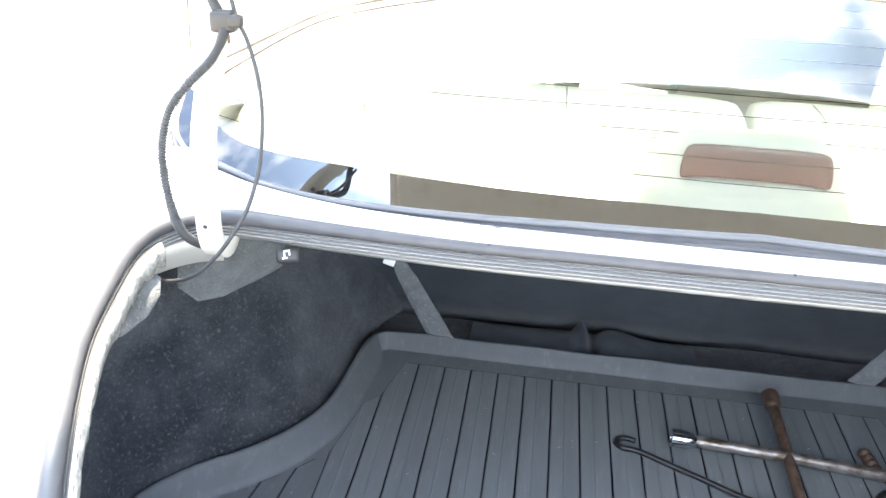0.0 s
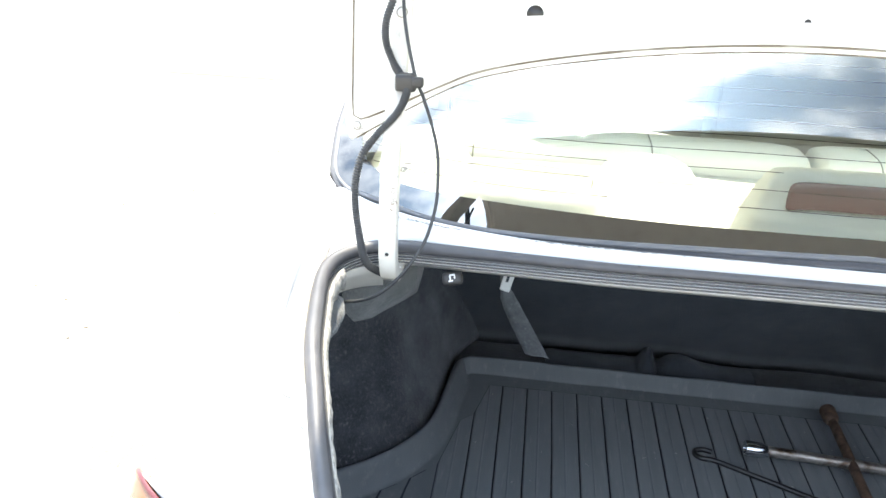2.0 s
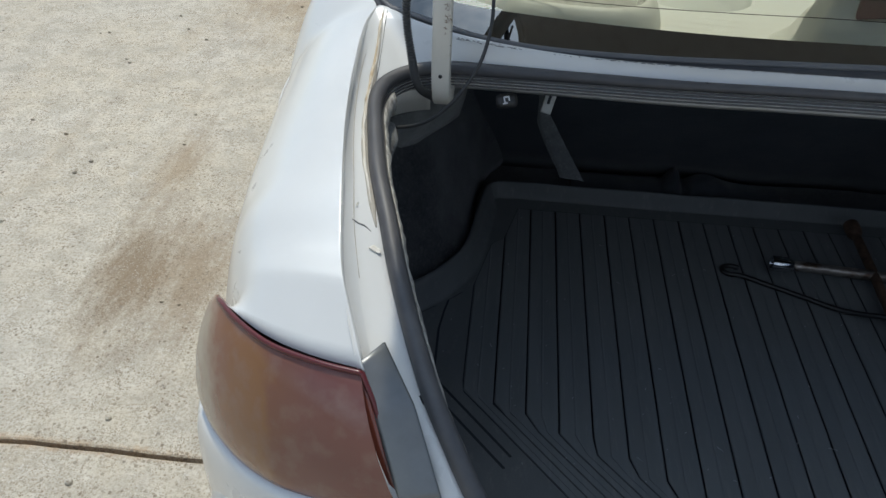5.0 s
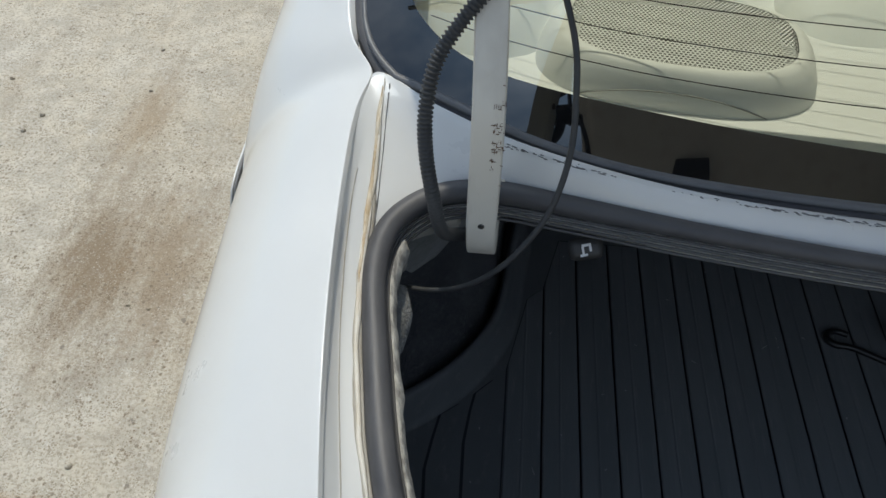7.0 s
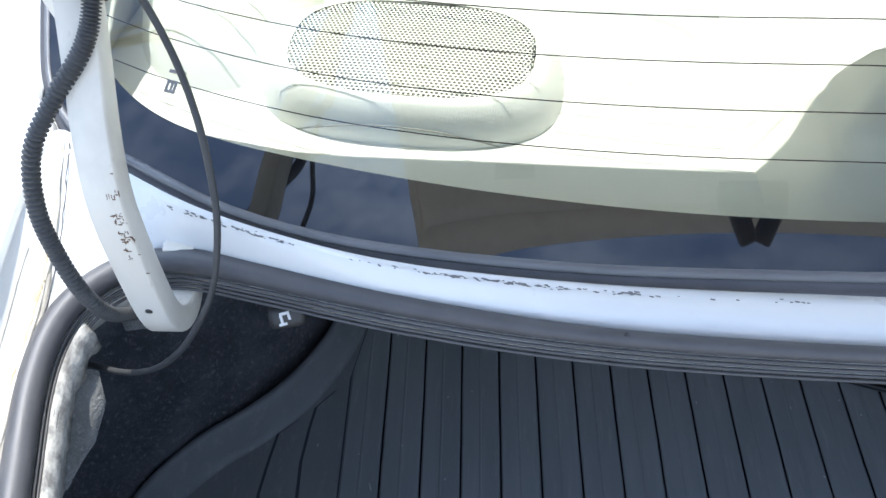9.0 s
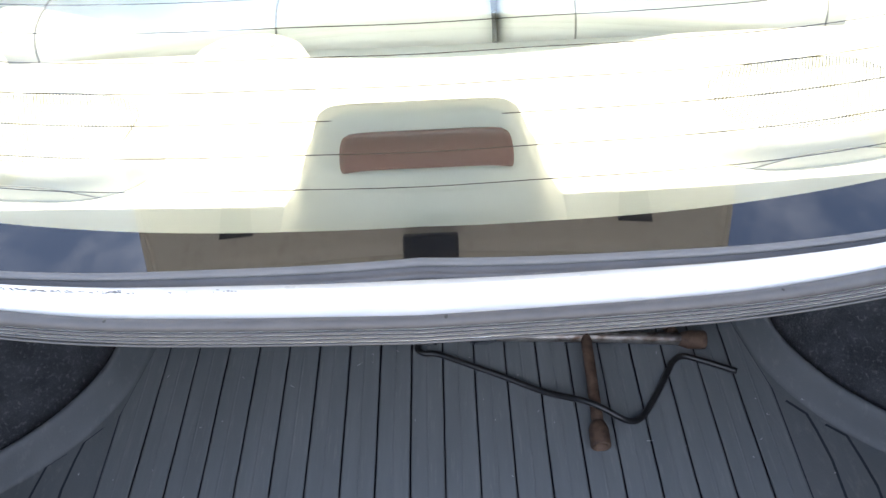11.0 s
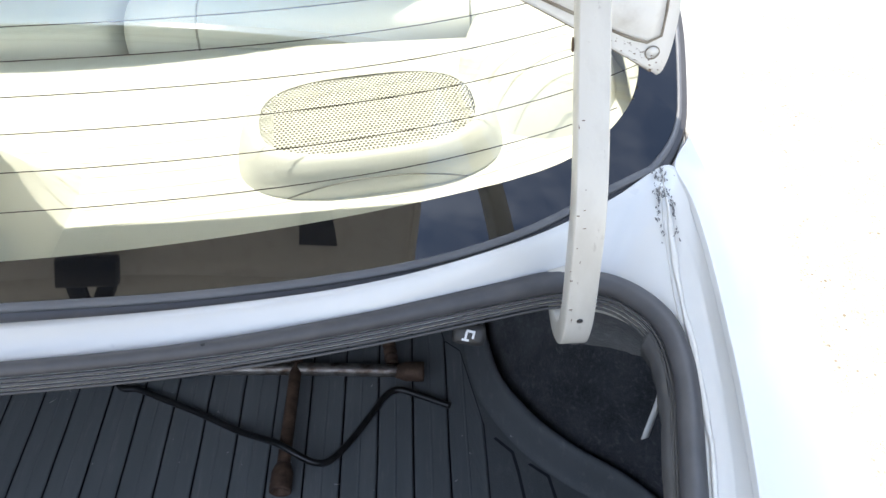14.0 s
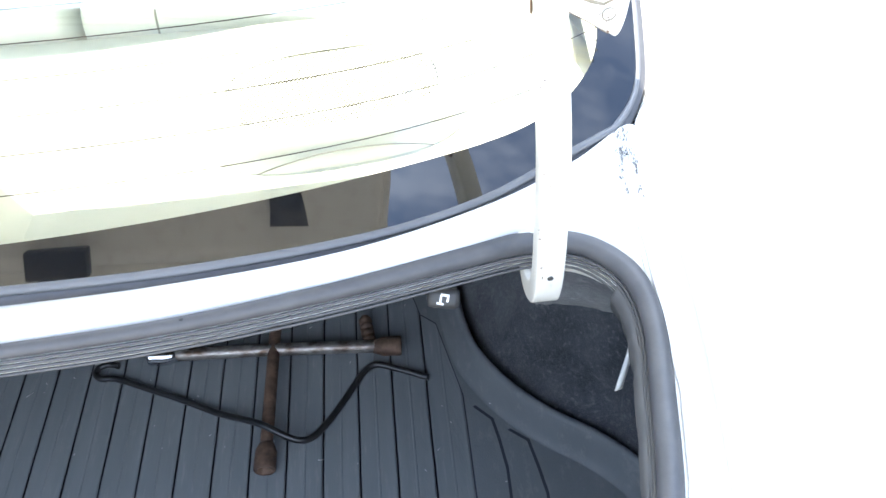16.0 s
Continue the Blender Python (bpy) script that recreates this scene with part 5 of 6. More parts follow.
for side in (-1, 1):
    cx, cy = side * 0.370, 1.101
    toe = Matrix.Translation((cx, cy, 0)) @ Matrix.Rotation(radians(side * 7.0), 4, "Z") @ Matrix.Translation((-cx, -cy, 0))

    def turned(bm):
        bmesh.ops.transform(bm, matrix=toe, verts=bm.verts)
        return bm

    sp = part("loudspeaker", turned(pod(cx, cy, 0.103, 0.046)), VINYL, car, "cream plastic loudspeaker pod with a perforated grille")
    # moulded arc across the sloping front, its crease shade drawn as a darker tube
    arc = []
    for u in np.linspace(-1, 1, 41):
        f = 0.14 + 0.46 * (1 - abs(u) ** 2.4)
        near = lerp([(0.07, 0.0715), (0.26, 0.0720), (0.5, 0.0705), (0.75, 0.0675)], f)
        wide = 0.103 * lerp([(0.26, 1.135), (0.5, 1.11), (0.75, 1.06)], f)
        arc.append((cx + 0.085 * u, cy - (near + 0.0004) * (1 - (0.085 * abs(u) / wide) ** (2 / 0.72)) ** 0.36, SHELF_Z + 0.046 * f))
    part("crease_shade_line", turned(tube(arc, 0.0006, 5)), VINYL_SEAM_CREASE, sp)
    # perforated grille: a sheet of small holes over a dark backing
    part("speaker_backing", turned(box(cx, cy, SHELF_Z + 0.036, 0.164, 0.090, 0.004, 0.0)), GRILLE, sp, flat=True)
    g = bmesh.new()
    pitch = 0.0036
    hole = 0.00128
    cols, lines_n = int(0.186 / pitch), int(0.114 / (pitch * 0.866))
    zt = SHELF_Z + 0.0440
    cache = {}

    def gv(x, y):
        key = (round(x, 6), round(y, 6))
        if key not in cache:
            cache[key] = g.verts.new((x, y, zt + 0.003 * (1 - ((x - cx) / 0.11) ** 2 - ((y - cy) / 0.07) ** 2)))
        return cache[key]

    for r in range(lines_n):
        for c in range(cols):
            x = cx - 0.092 + (c + (0.5 if r % 2 else 0.0)) * pitch
            y = cy - 0.0565 + r * pitch * 0.866
            ex, ey = abs(x - cx) / 0.0925, abs(y - cy) / 0.0562
            if ex ** 3.4 + ey ** 3.4 > 1.0:
                continue
            a = pitch * 0.5
            b = pitch * 0.866 * 0.5
            sq = [(x - a, y - b), (x, y - b), (x + a, y - b), (x + a, y), (x + a, y + b), (x, y + b), (x - a, y + b), (x - a, y)]
            ov = [gv(*p) for p in sq]
            iv = [g.verts.new((x + hole * math.cos(math.radians(225 + 45 * k)), y + hole * math.sin(math.radians(225 + 45 * k)), zt + 0.003 * (1 - ((x - cx) / 0.11) ** 2 - ((y - cy) / 0.07) ** 2))) for k in range(8)]
            for k in range(8):
                g.faces.new((ov[k], ov[(k + 1) % 8], iv[(k + 1) % 8], iv[k]))
    part("grille", turned(g), VINYL, sp, "perforated cream grille", flat=True)
    # seat belt housing at the window pillar
    rows = []
    for s, z in ((1.0, -0.004), (0.985, 0.010), (0.94, 0.030), (0.82, 0.048), (0.62, 0.059), (0.36, 0.0635), (0.1, 0.0645)):
        rows.append([(side * (0.528 + 0.078 * s * math.cos(6.28318 * k / 28)), 1.180 + 0.60 * max(z, 0) + 0.098 * s * math.sin(6.28318 * k / 28), SHELF_Z + z) for k in range(28)])
    part("belt_housing", grid(rows, close=True, cap=True), VINYL, car, "cream plastic seat belt housing")
rows = []
for s, z in ((1.0, -0.003), (1.0, 0.004), (0.985, 0.013), (0.93, 0.025), (0.80, 0.036), (0.60, 0.0420), (0.42, 0.0437), (0.1, 0.0440)):
    rows.append([(-0.190 + 0.076 * s * math.cos(6.28318 * k / 32) * (abs(math.cos(6.28318 * k / 32)) ** -0.25 if abs(math.cos(6.28318 * k / 32)) > 0.05 else 1), 1.192 + 0.95 * max(z, 0) + 0.056 * s * math.sin(6.28318 * k / 32), SHELF_Z + z) for k in range(32)])
hump = part("belt_housing", grid(rows, close=True, cap=True), VINYL, car, "domed cream housing of the middle seat belt")
part("belt_slot", box(-0.191, 1.236, SHELF_Z + 0.0450, 0.060, 0.008, 0.004, 0.001), VINYL, hump)

# high-level brake lamp
sections = []
for w, d0, d1, z in ((0.152, 0.928, 1.100, 0.0), (0.140, 0.934, 1.096, 0.003), (0.130, 0.939, 1.090, 0.009), (0.122, 0.944, 1.082, 0.018), (0.110, 0.953, 1.062, 0.036), (0.102, 0.9585, 1.047, 0.060), (0.0985, 0.9610, 1.044, 0.0665), (0.096, 0.9730, 1.042, 0.0690), (0.090, 0.978, 1.032, 0.088), (0.084, 0.983, 1.023, 0.104), (0.076, 0.989, 1.017, 0.112), (0.060, 0.996, 1.009, 0.1160)):
    pts = []
    for k in range(40):
        a = 2 * math.pi * k / 40
        c, s = math.cos(a), math.sin(a)
        px, py = abs(c) ** 0.35 * (1 if c > 0 else -1), abs(s) ** 0.35 * (1 if s > 0 else -1)
        pts.append((0.000 + w * px, (d0 + d1) / 2 + (d1 - d0) / 2 * py, SHELF_Z + z))
    sections.append(pts)
brake = part("brake_lamp", grid(sections, close=True, cap=True), VINYL, car, "cream plastic high-level brake lamp housing")
rows = []
for a in np.linspace(-math.pi / 2, math.pi / 2, 15):
    f = 0.5 + 0.5 * math.copysign(abs(math.sin(a)) ** 0.8, a)
    z = 1.0800 + 0.0300 * f
    hw = 0.064 + 0.0085 * math.cos(a) ** 0.45 - 0.003 * f
    rows.append([(x + 0.0065, 0.9690 + (z - 1.0800) * 0.33 + 0.001 * (x / 0.07) ** 2 + 0.004 * (1 - math.cos(a) ** 0.3), z - 0.0035 * abs(x / 0.07) ** 5) for x in np.linspace(-hw, hw, 25)])
part("red_lens", grid(rows), LENS_RED, brake, "dull red lens", thick=0.003)

# rear seat: two backrests with a gap, and headrests
def cushion(x0, x1, y0, y1, z0, z1, r):
    rows = []
    for i in range(17):
        f = (0, 0.012, 0.03, 0.07, 0.14, 0.22, 0.3, 0.4, 0.5, 0.6, 0.7, 0.78, 0.86, 0.93, 0.97, 0.988, 1)[i]
        x = x0 + (x1 - x0) * f
        e = 1 - (abs(2 * f - 1) ** 14) * 0.12
        if i in (0, 16):
            e = 0.72
        cy, cz, hy, hz = (y0 + y1) / 2, (z0 + z1) / 2, (y1 - y0) / 2, (z1 - z0) / 2
        rows.append([(x, cy + hy * e * abs(math.cos(a)) ** r * (1 if math.cos(a) > 0 else -1), cz + (hz - (1 - e) * hy) * abs(math.sin(a)) ** r * (1 if math.sin(a) > 0 else -1)) for a in [2 * math.pi * k / 28 for k in range(28)]])
    return grid(rows, close=True, cap=True)


seat = part("rear_seat", cushion(-0.56, 0.082, 1.296, 1.44, 0.92, 1.040, 0.6), VINYL, car, "cream rear seat backrest")
part("backrest", cushion(0.094, 0.56, 1.296, 1.44, 0.92, 1.042, 0.6), VINYL, seat)
for x in (-0.46, -0.173, 0.179, 0.472):
    seam = []
    for a in np.linspace(0.45 * math.pi, 1.30 * math.pi, 26):
        c, sn = math.cos(a), math.sin(a)
        seam.append((x, 1.368 + 0.0718 * abs(c) ** 0.6 * (1 if c > 0 else -1), 0.981 + 0.0606 * abs(sn) ** 0.6 * (1 if sn > 0 else -1)))
    part("stitched_seam", tube(seam, 0.0013, 6), VINYL_SEAM_CREASE, seat)
for side in (-1, 1):
    rows = []
    for y, x, zt in ((1.00, 0.618, 1.022), (1.05, 0.618, 1.032), (1.10, 0.615, 1.055), (1.16, 0.612, 1.085), (1.24, 0.60, 1.135), (1.34, 0.585, 1.20), (1.48, 0.565, 1.27), (1.62, 0.552, 1.31)):
        rows.append([(side * (x + 0.012), y, 0.995), (side * (x + 0.010), y, 1.0 + (zt - 1.0) * 0.5), (side * x, y, zt), (side * (x - 0.02), y - 0.004, zt + 0.006)])
    part("pillar_trim", grid(rows), VINYL, car, "cream plastic pillar trim", thick=0.003)
part("cabin_floor", grid([[(-0.7, 1.44, 0.35), (0.7, 1.44, 0.35)], [(-0.7, 3.3, 0.35), (0.7, 3.3, 0.35)]]), CARPET, car, thick=0.02)
for x in (-0.36, 0.36):
    fs = part("front_seat", cushion(x - 0.24, x + 0.24, 2.25, 2.40, 0.5, 1.12, 0.6), VINYL, car, "cream front seat backrest")
    part("headrest", cushion(x - 0.12, x + 0.12, 2.30, 2.39, 1.15, 1.30, 0.7), VINYL, fs)

# ---- inside of the boot ----
LOW = [(0.44, 1.535), (0.478, 1.44), (0.487, 1.36), (0.490, 1.28), (0.496, 1.22), (0.508, 1.165), (0.544, 1.102), (0.588, 1.055), (0.648, 1.008), (0.695, 0.950), (0.712, 0.88), (0.715, 0.76), (0.695, 0.63), (0.64, 0.54), (0.555, 0.465)]
MID = [(0.47, 1.47), (0.52, 1.40), (0.545, 1.32), (0.565, 1.25), (0.585, 1.19), (0.61, 1.14), (0.645, 1.09), (0.68, 1.04), (0.705, 1.00), (0.728, 0.94), (0.735, 0.87), (0.735, 0.76), (0.705, 0.65), (0.645, 0.565), (0.555, 0.505)]
UPP = [(0.50, 1.36), (0.545, 1.32), (0.575, 1.27), (0.60, 1.22), (0.618, 1.17), (0.63, 1.12), (0.64, 1.07), (0.645, 1.02), (0.645, 0.98), (0.64, 0.93), (0.63, 0.86), (0.615, 0.76), (0.59, 0.67), (0.548, 0.585), (0.488, 0.512)]
for side in (-1, 1):
    n = 70
    a = smooth([(x, y, 0.530) for x, y in LOW], n)
    b = smooth([(x, y, 0.75) for x, y in MID], n)
    c = smooth([(x, y, 0.965 - max(0, 0.7 - y) * 0.35) for x, y in UPP], n)
    rows = []
    for f in np.linspace(0, 1, 22):
        row = []
        for i in range(n + 1):
            p = a[i].lerp(b[i], f * 2) if f < 0.5 else b[i].lerp(c[i], f * 2 - 1)
            wob = 0.010 * noise.noise((p.x * 5, p.y * 7, p.z * 3 + side * 4)) + 0.004 * noise.noise((p.x * 20, p.y * 22, p.z * 9))
            row.append((side * (p.x + wob), p.y + wob * 0.5, p.z))
        rows.append(row)
    part("side_carpet", grid(rows), CARPET, car, "black felt carpet lining the boot side", thick=0.004, offset=1.0)
rows = []
for f in np.linspace(0, 1, 10):
    rows.append([(x, 1.540 - 0.262 * f + 0.006 * noise.noise((x * 6, f * 3, 9)), 0.515 + 0.49 * f) for x in np.linspace(-0.56, 0.56, 24)])
part("seat_back_lining", grid(rows), SEATBACK, car, "dark felt on the back of the rear seat", thick=0.004, offset=1.0)
part("boot_floor", grid([[(x, y, 0.512) for x in (-0.74, 0.74)] for y in (0.40, 1.56)]), CARPET, car, thick=0.01, flat=True)
part("rear_sill", grid([[(x, 0.425 + 0.03 * (abs(x) / 0.5) ** 2, z) for x in np.linspace(-0.6, 0.6, 9)] for z in (0.52, 0.78)]), DARK_PLASTIC, car, thick=0.004)
part("shelf_underside", grid([[(x, glass_base(x) + 0.035 + (1.30 - glass_base(x) - 0.035) * f, 0.990 - 0.05 * x * x * (1 - f)) for x in np.linspace(-0.57, 0.57, 21)] for f in (0, 0.3, 0.6, 1)]), METAL_DARK, car, thick=0.003)
for side in (-1, 1):
    part("deck_lug", box(side * 0.444, 0.932, 0.9955, 0.030, 0.010, 0.002, 0.0006, Matrix.Rotation(radians(-20), 4, "X")), PAINT_WORN, car, "bare cream edge of the deck's inner panel")
    # pull tab below the deck with a pale printed sign
    tab = part("pull_tab", box(side * 0.4445, 0.903, 0.982, 0.025, 0.013, 0.0165, 0.0055, Matrix.Rotation(radians(-38), 4, "X") @ Matrix.Rotation(radians(side * 10), 4, "Y")), DARK_PLASTIC, car, "dark plastic tab with a pale printed sign")
    s = [box(-0.003, 0, -0.0005, 0.0020, 0.001, 0.0075, 0), box(0.0005, 0, 0.004, 0.008, 0.001, 0.0022, 0), box(0.0035, 0, 0.001, 0.0020, 0.001, 0.006, 0), box(-0.0028, 0, -0.0045, 0.0065, 0.001, 0.0020, 0)]
    bm = joined(*s)
    bmesh.ops.transform(bm, matrix=Matrix.Translation((side * 0.4445, 0.903, 0.982)) @ Matrix.Rotation(radians(-38), 4, "X") @ Matrix.Rotation(radians(side * 16), 4, "Y") @ Matrix.Translation((0, -0.0067, 0)) @ Matrix.Scale(0.82, 4), verts=bm.verts)
    part("printed_sign", bm, WHITE_MARK, tab, "pale printed sign", flat=True)

# ---- things in the boot ----
FLOOR = 0.5225
mat = thing("boot_mat", "black ribbed rubber boot mat with a raised rim", "mat", (0, 1.0, 0.512))
edge = smooth([(x, y, 0) for x, y in [(0.0, 1.415), (0.25, 1.415), (0.42, 1.416), (0.462, 1.405), (0.475, 1.37)] + [(x - 0.004, y) for x, y in LOW[3:]] + [(0.40, 0.415), (0.0, 0.405)]], 150)
edge = edge + [Vector((-p.x, p.y, 0)) for p in reversed(edge[1:-1])]
NE = len(edge)
rows = []
for inset, z in ((0.0, 0.514), (0.0, 0.563), (0.002, 0.568), (0.0045, 0.5695), (0.0095, 0.5690), (0.0120, 0.566), (0.0155, 0.552), (0.0195, 0.540), (0.0235, 0.532), (0.0275, FLOOR + 0.0038), (0.032, FLOOR + 0.0010), (0.038, FLOOR + 0.0008)):
    row = []
    for i, p in enumerate(edge):
        t = (edge[(i + 1) % NE] - edge[i - 1]).normalized()
        nrm = Vector((-t.y, t.x, 0))
        if nrm.dot(Vector((0, 0.9, 0)) - p) < 0:
            nrm = -nrm
        far = min(1.0, max(0.0, (p.y - 1.36) / 0.04))
        q = p + nrm * inset * (1 - 0.45 * far)
        lift = 0.0020 * noise.noise((p.x * 9, p.y * 9, 4)) if 0.53 < z else 0.0
        row.append((q.x, q.y, (z if z < 0.53 else 0.53 + (z - 0.53) * (1 - 0.35 * far)) + lift))
    rows.append(row)
bm = grid(rows, close=True)
bm.verts.ensure_lookup_table()
base = bmesh.new()
base.faces.new([base.verts.new(Vector(p) + Vector((0, 0, 0.0002))) for p in rows[-2]])
part("base", under(mat, base), MAT_RUBBER, mat, "flat rubber base of the mat", flat=True)
part("rim", under(mat, bm), MAT_RUBBER, mat, "raised smooth rubber rim")


def mat_reach(x):
    """How far forward the ribs run at x."""
    ax = abs(x)
    return lerp([(0, 1.362), (0.405, 1.362), (0.428, 1.262), (0.449, 1.245), (0.475, 1.113), (0.492, 1.096), (0.514, 1.073), (0.5225, 1.066), (0.556, 1.036), (0.57, 1.020), (0.605, 0.985), (0.62, 0.955), (0.65, 0.90)], ax)


pitch = 0.0475
for k in range(-13, 14):
    x0, x1 = k * pitch + 0.0007, (k + 1) * pitch - 0.0007
    if max(abs(x0), abs(x1)) > 0.48:
        continue
    rows = []
    for f in np.linspace(0, 1, 30):
        row = []
        for j, (u, h) in enumerate(((0, -0.0008), (0.015, 0.0018), (0.05, 0.0027), (0.46, 0.0027), (0.475, 0.0033), (0.515, 0.0033), (0.53, 0.0027), (0.95, 0.0027), (0.985, 0.0018), (1, -0.0008))):
            x = x0 + (x1 - x0) * u
            y = 0.47 + (mat_reach(x) - 0.47) * f
            turn = max(0.0, 0.853 - 0.49 * (0.43 - abs(x)) - y) * min(1.0, max(0.0, (abs(x) - 0.10) / 0.12))
            x = math.copysign(max(abs(x) - 0.9 * turn, 0.55 * abs(x)), x)
            row.append((x + 0.0005 * noise.noise((x * 20, y * 14, 2)), y, FLOOR + h + 0.0008 * noise.noise((x * 9, y * 9, 1))))
        rows.append(row)
    part("rib", under(mat, grid(rows)), RIB, mat, flat=True)
    # dark strip in the narrow groove round the rib, its shade put into colour
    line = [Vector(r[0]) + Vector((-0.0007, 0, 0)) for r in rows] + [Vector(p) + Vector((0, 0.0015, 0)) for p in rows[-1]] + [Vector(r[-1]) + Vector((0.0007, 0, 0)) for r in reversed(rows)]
    part("groove_shade", under(mat, grid([[Vector((p.x, p.y, FLOOR + 0.0017)) + d for d in (Vector((-0.0010, -0.0004, 0)), Vector((0.0010, 0.0010, 0)))] for p in line])), MAT_GROOVE_SHADE, mat, flat=True)

# bent grooves of the plain panels beside the ribs, drawn as dark shade strips
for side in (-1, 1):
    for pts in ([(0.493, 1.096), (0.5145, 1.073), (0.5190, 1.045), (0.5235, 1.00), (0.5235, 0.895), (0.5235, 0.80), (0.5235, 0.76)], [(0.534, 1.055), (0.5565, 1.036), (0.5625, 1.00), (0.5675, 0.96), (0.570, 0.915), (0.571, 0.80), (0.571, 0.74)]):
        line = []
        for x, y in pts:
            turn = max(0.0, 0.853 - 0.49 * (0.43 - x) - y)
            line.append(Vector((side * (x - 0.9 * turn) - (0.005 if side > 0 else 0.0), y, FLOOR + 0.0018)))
        part("groove_shade", under(mat, grid([[p + Vector((-0.0019, -0.0006, 0)), p + Vector((0.0019, 0.0014, 0))] for p in line])), MAT_GROOVE_SHADE, mat, flat=True)

# cross-shaped wheel wrench: four socket ends on two crossing bars
wrench = thing("wheel_wrench", "rusty four-way wheel wrench lying on the mat", "wrench", (0.222, 1.201, FLOOR))


def bar(a, b, r, mat_ends, mat_bar, name):
    a, b = Vector(a), Vector(b)
    d = (b - a).normalized()
    body = part(name, under(wrench, tube([a + (b - a) * f + Vector((0, 0, 0.003 * math.sin(3.14 * f))) for f in np.linspace(0.06, 0.94, 12)], r, 12)), mat_bar, wrench)
    for p, q, m in ((a, d, mat_ends[0]), (b, -d, mat_ends[1])):
        R = 0.0138
        prof = [(0.0, R * 0.94), (0.001, R), (0.003, R * 1.02), (0.026, R), (0.032, R * 0.86), (0.040, r)]
        rows = []
        side_v = q.cross(Vector((0, 0, 1))).normalized()
        top_v = side_v.cross(q).normalized()
        for s, rr in [(0.016, R * 0.64), (0.0008, R * 0.68), (0.0, R * 0.74)] + prof:
            rows.append([p + q * s + (side_v * math.cos(6.28318 * k / 18) + top_v * math.sin(6.28318 * k / 18)) * rr for k in range(18)])
        part("socket", under(wrench, grid(rows, close=True, cap=True)), m, body)


RZ = FLOOR + 0.017
bar((0.043, 1.2175, RZ + 0.011), (0.397, 1.2005, RZ - 0.002), 0.0092, (CHROME, RUSTY), STEEL, "cross_bar")
bar((0.2125, 1.026, RZ - 0.002), (0.2215, 1.359, RZ + 0.012), 0.0084, (RUSTY, RUSTY), RUSTY, "long_bar")

# bent jacking rod with a hooked end
rod_line = smooth([(-0.008, 1.222, 0), (-0.022, 1.226, 0), (-0.035, 1.222, 0), (-0.038, 1.211, 0), (-0.028, 1.202, 0), (-0.006, 1.199, 0), (0.04, 1.177, 0), (0.095, 1.150, 0), (0.15, 1.118, 0), (0.20, 1.088, 0), (0.235, 1.068, 0), (0.257, 1.062, 0), (0.275, 1.070, 0), (0.300, 1.102, 0), (0.326, 1.142, 0), (0.343, 1.168, 0), (0.360, 1.177, 0), (0.385, 1.168, 0), (0.431, 1.146, 0)], 150)
rod_line = [Vector((p.x, p.y, FLOOR + 0.008 + (0.026 * math.exp(-((p.x - 0.212) / 0.05) ** 2)))) for p in rod_line]
rod = thing("jack_rod", "thin bent black jack rod resting across the wrench", "rod", (0.1, 1.15, FLOOR))
part("shaft", under(rod, tube(rod_line, 0.0046, 10)), BLACK_ROD, rod)

# loose rusty coupling
cp = thing("coupling", "small rusty threaded coupling lying on the mat", "coupling", (0.350, 1.262, FLOOR))
line = [Vector((0.352 - 0.006 * f, 1.216 + 0.045 * f, FLOOR + 0.012)) for f in np.linspace(0, 1, 28)]
part("threaded_body", under(cp, tube(line, lambda i: 0.0075 + (0.0022 if i % 7 < 4 else -0.001), 14)), RUSTY, cp)

# hanging felt strap, rag behind the mat, felt scraps and a plastic tie
for side in (-1, 1):
    sh = 0.04 if side > 0 else 0.0
    st = smooth([(side * 0.405 - sh, 1.10, 0.955), (side * 0.398 - sh, 1.150, 0.890), (side * 0.389 - sh, 1.190, 0.838), (side * 0.377 - sh, 1.212, 0.792), (side * 0.352 - sh, 1.215, 0.742), (side * 0.325 - sh, 1.214, 0.694)], 30)
    rows = []
    for i, p in enumerate(st):
        w = lerp([(0, 0.0022), (10, 0.0030), (14, 0.0085), (17, 0.0140), (22, 0.0175), (30, 0.0205)], i)
        rag_end = 0.004 * noise.noise((i * 0.7, side, 0))
        rows.append([p + Vector((-w, -0.003, 0.004 * (i / 30) + 0.4 * rag_end)), p + Vector((-w * 0.4, -0.004, 0.002)), p + Vector((w * 0.4, 0.001, -0.001)), p + Vector((w, 0.004, -0.006 * (i / 30) + rag_end))])
    if side < 0:
        lug = part("strap_bracket", box(-0.381, 1.135, 0.880, 0.016, 0.006, 0.052, 0.002, Matrix.Rotation(radians(-30), 4, "X") @ Matrix.Rotation(radians(14), 4, "Y")), PAINT_WORN, car, "cream painted bracket below the parcel shelf")
        part("bracket_slot", box(-0.3815, 1.1315, 0.882, 0.004, 0.003, 0.024, 0.001, Matrix.Rotation(radians(-30), 4, "X") @ Matrix.Rotation(radians(14), 4, "Y")), BLACK_ROD, lug)
    strap = part("felt_strap", grid(rows), FELT, label="grey felt strap hanging below the parcel shelf", thick=0.002)
    tagged(strap, category="strap", group="felt straps in the boot")
rows = []
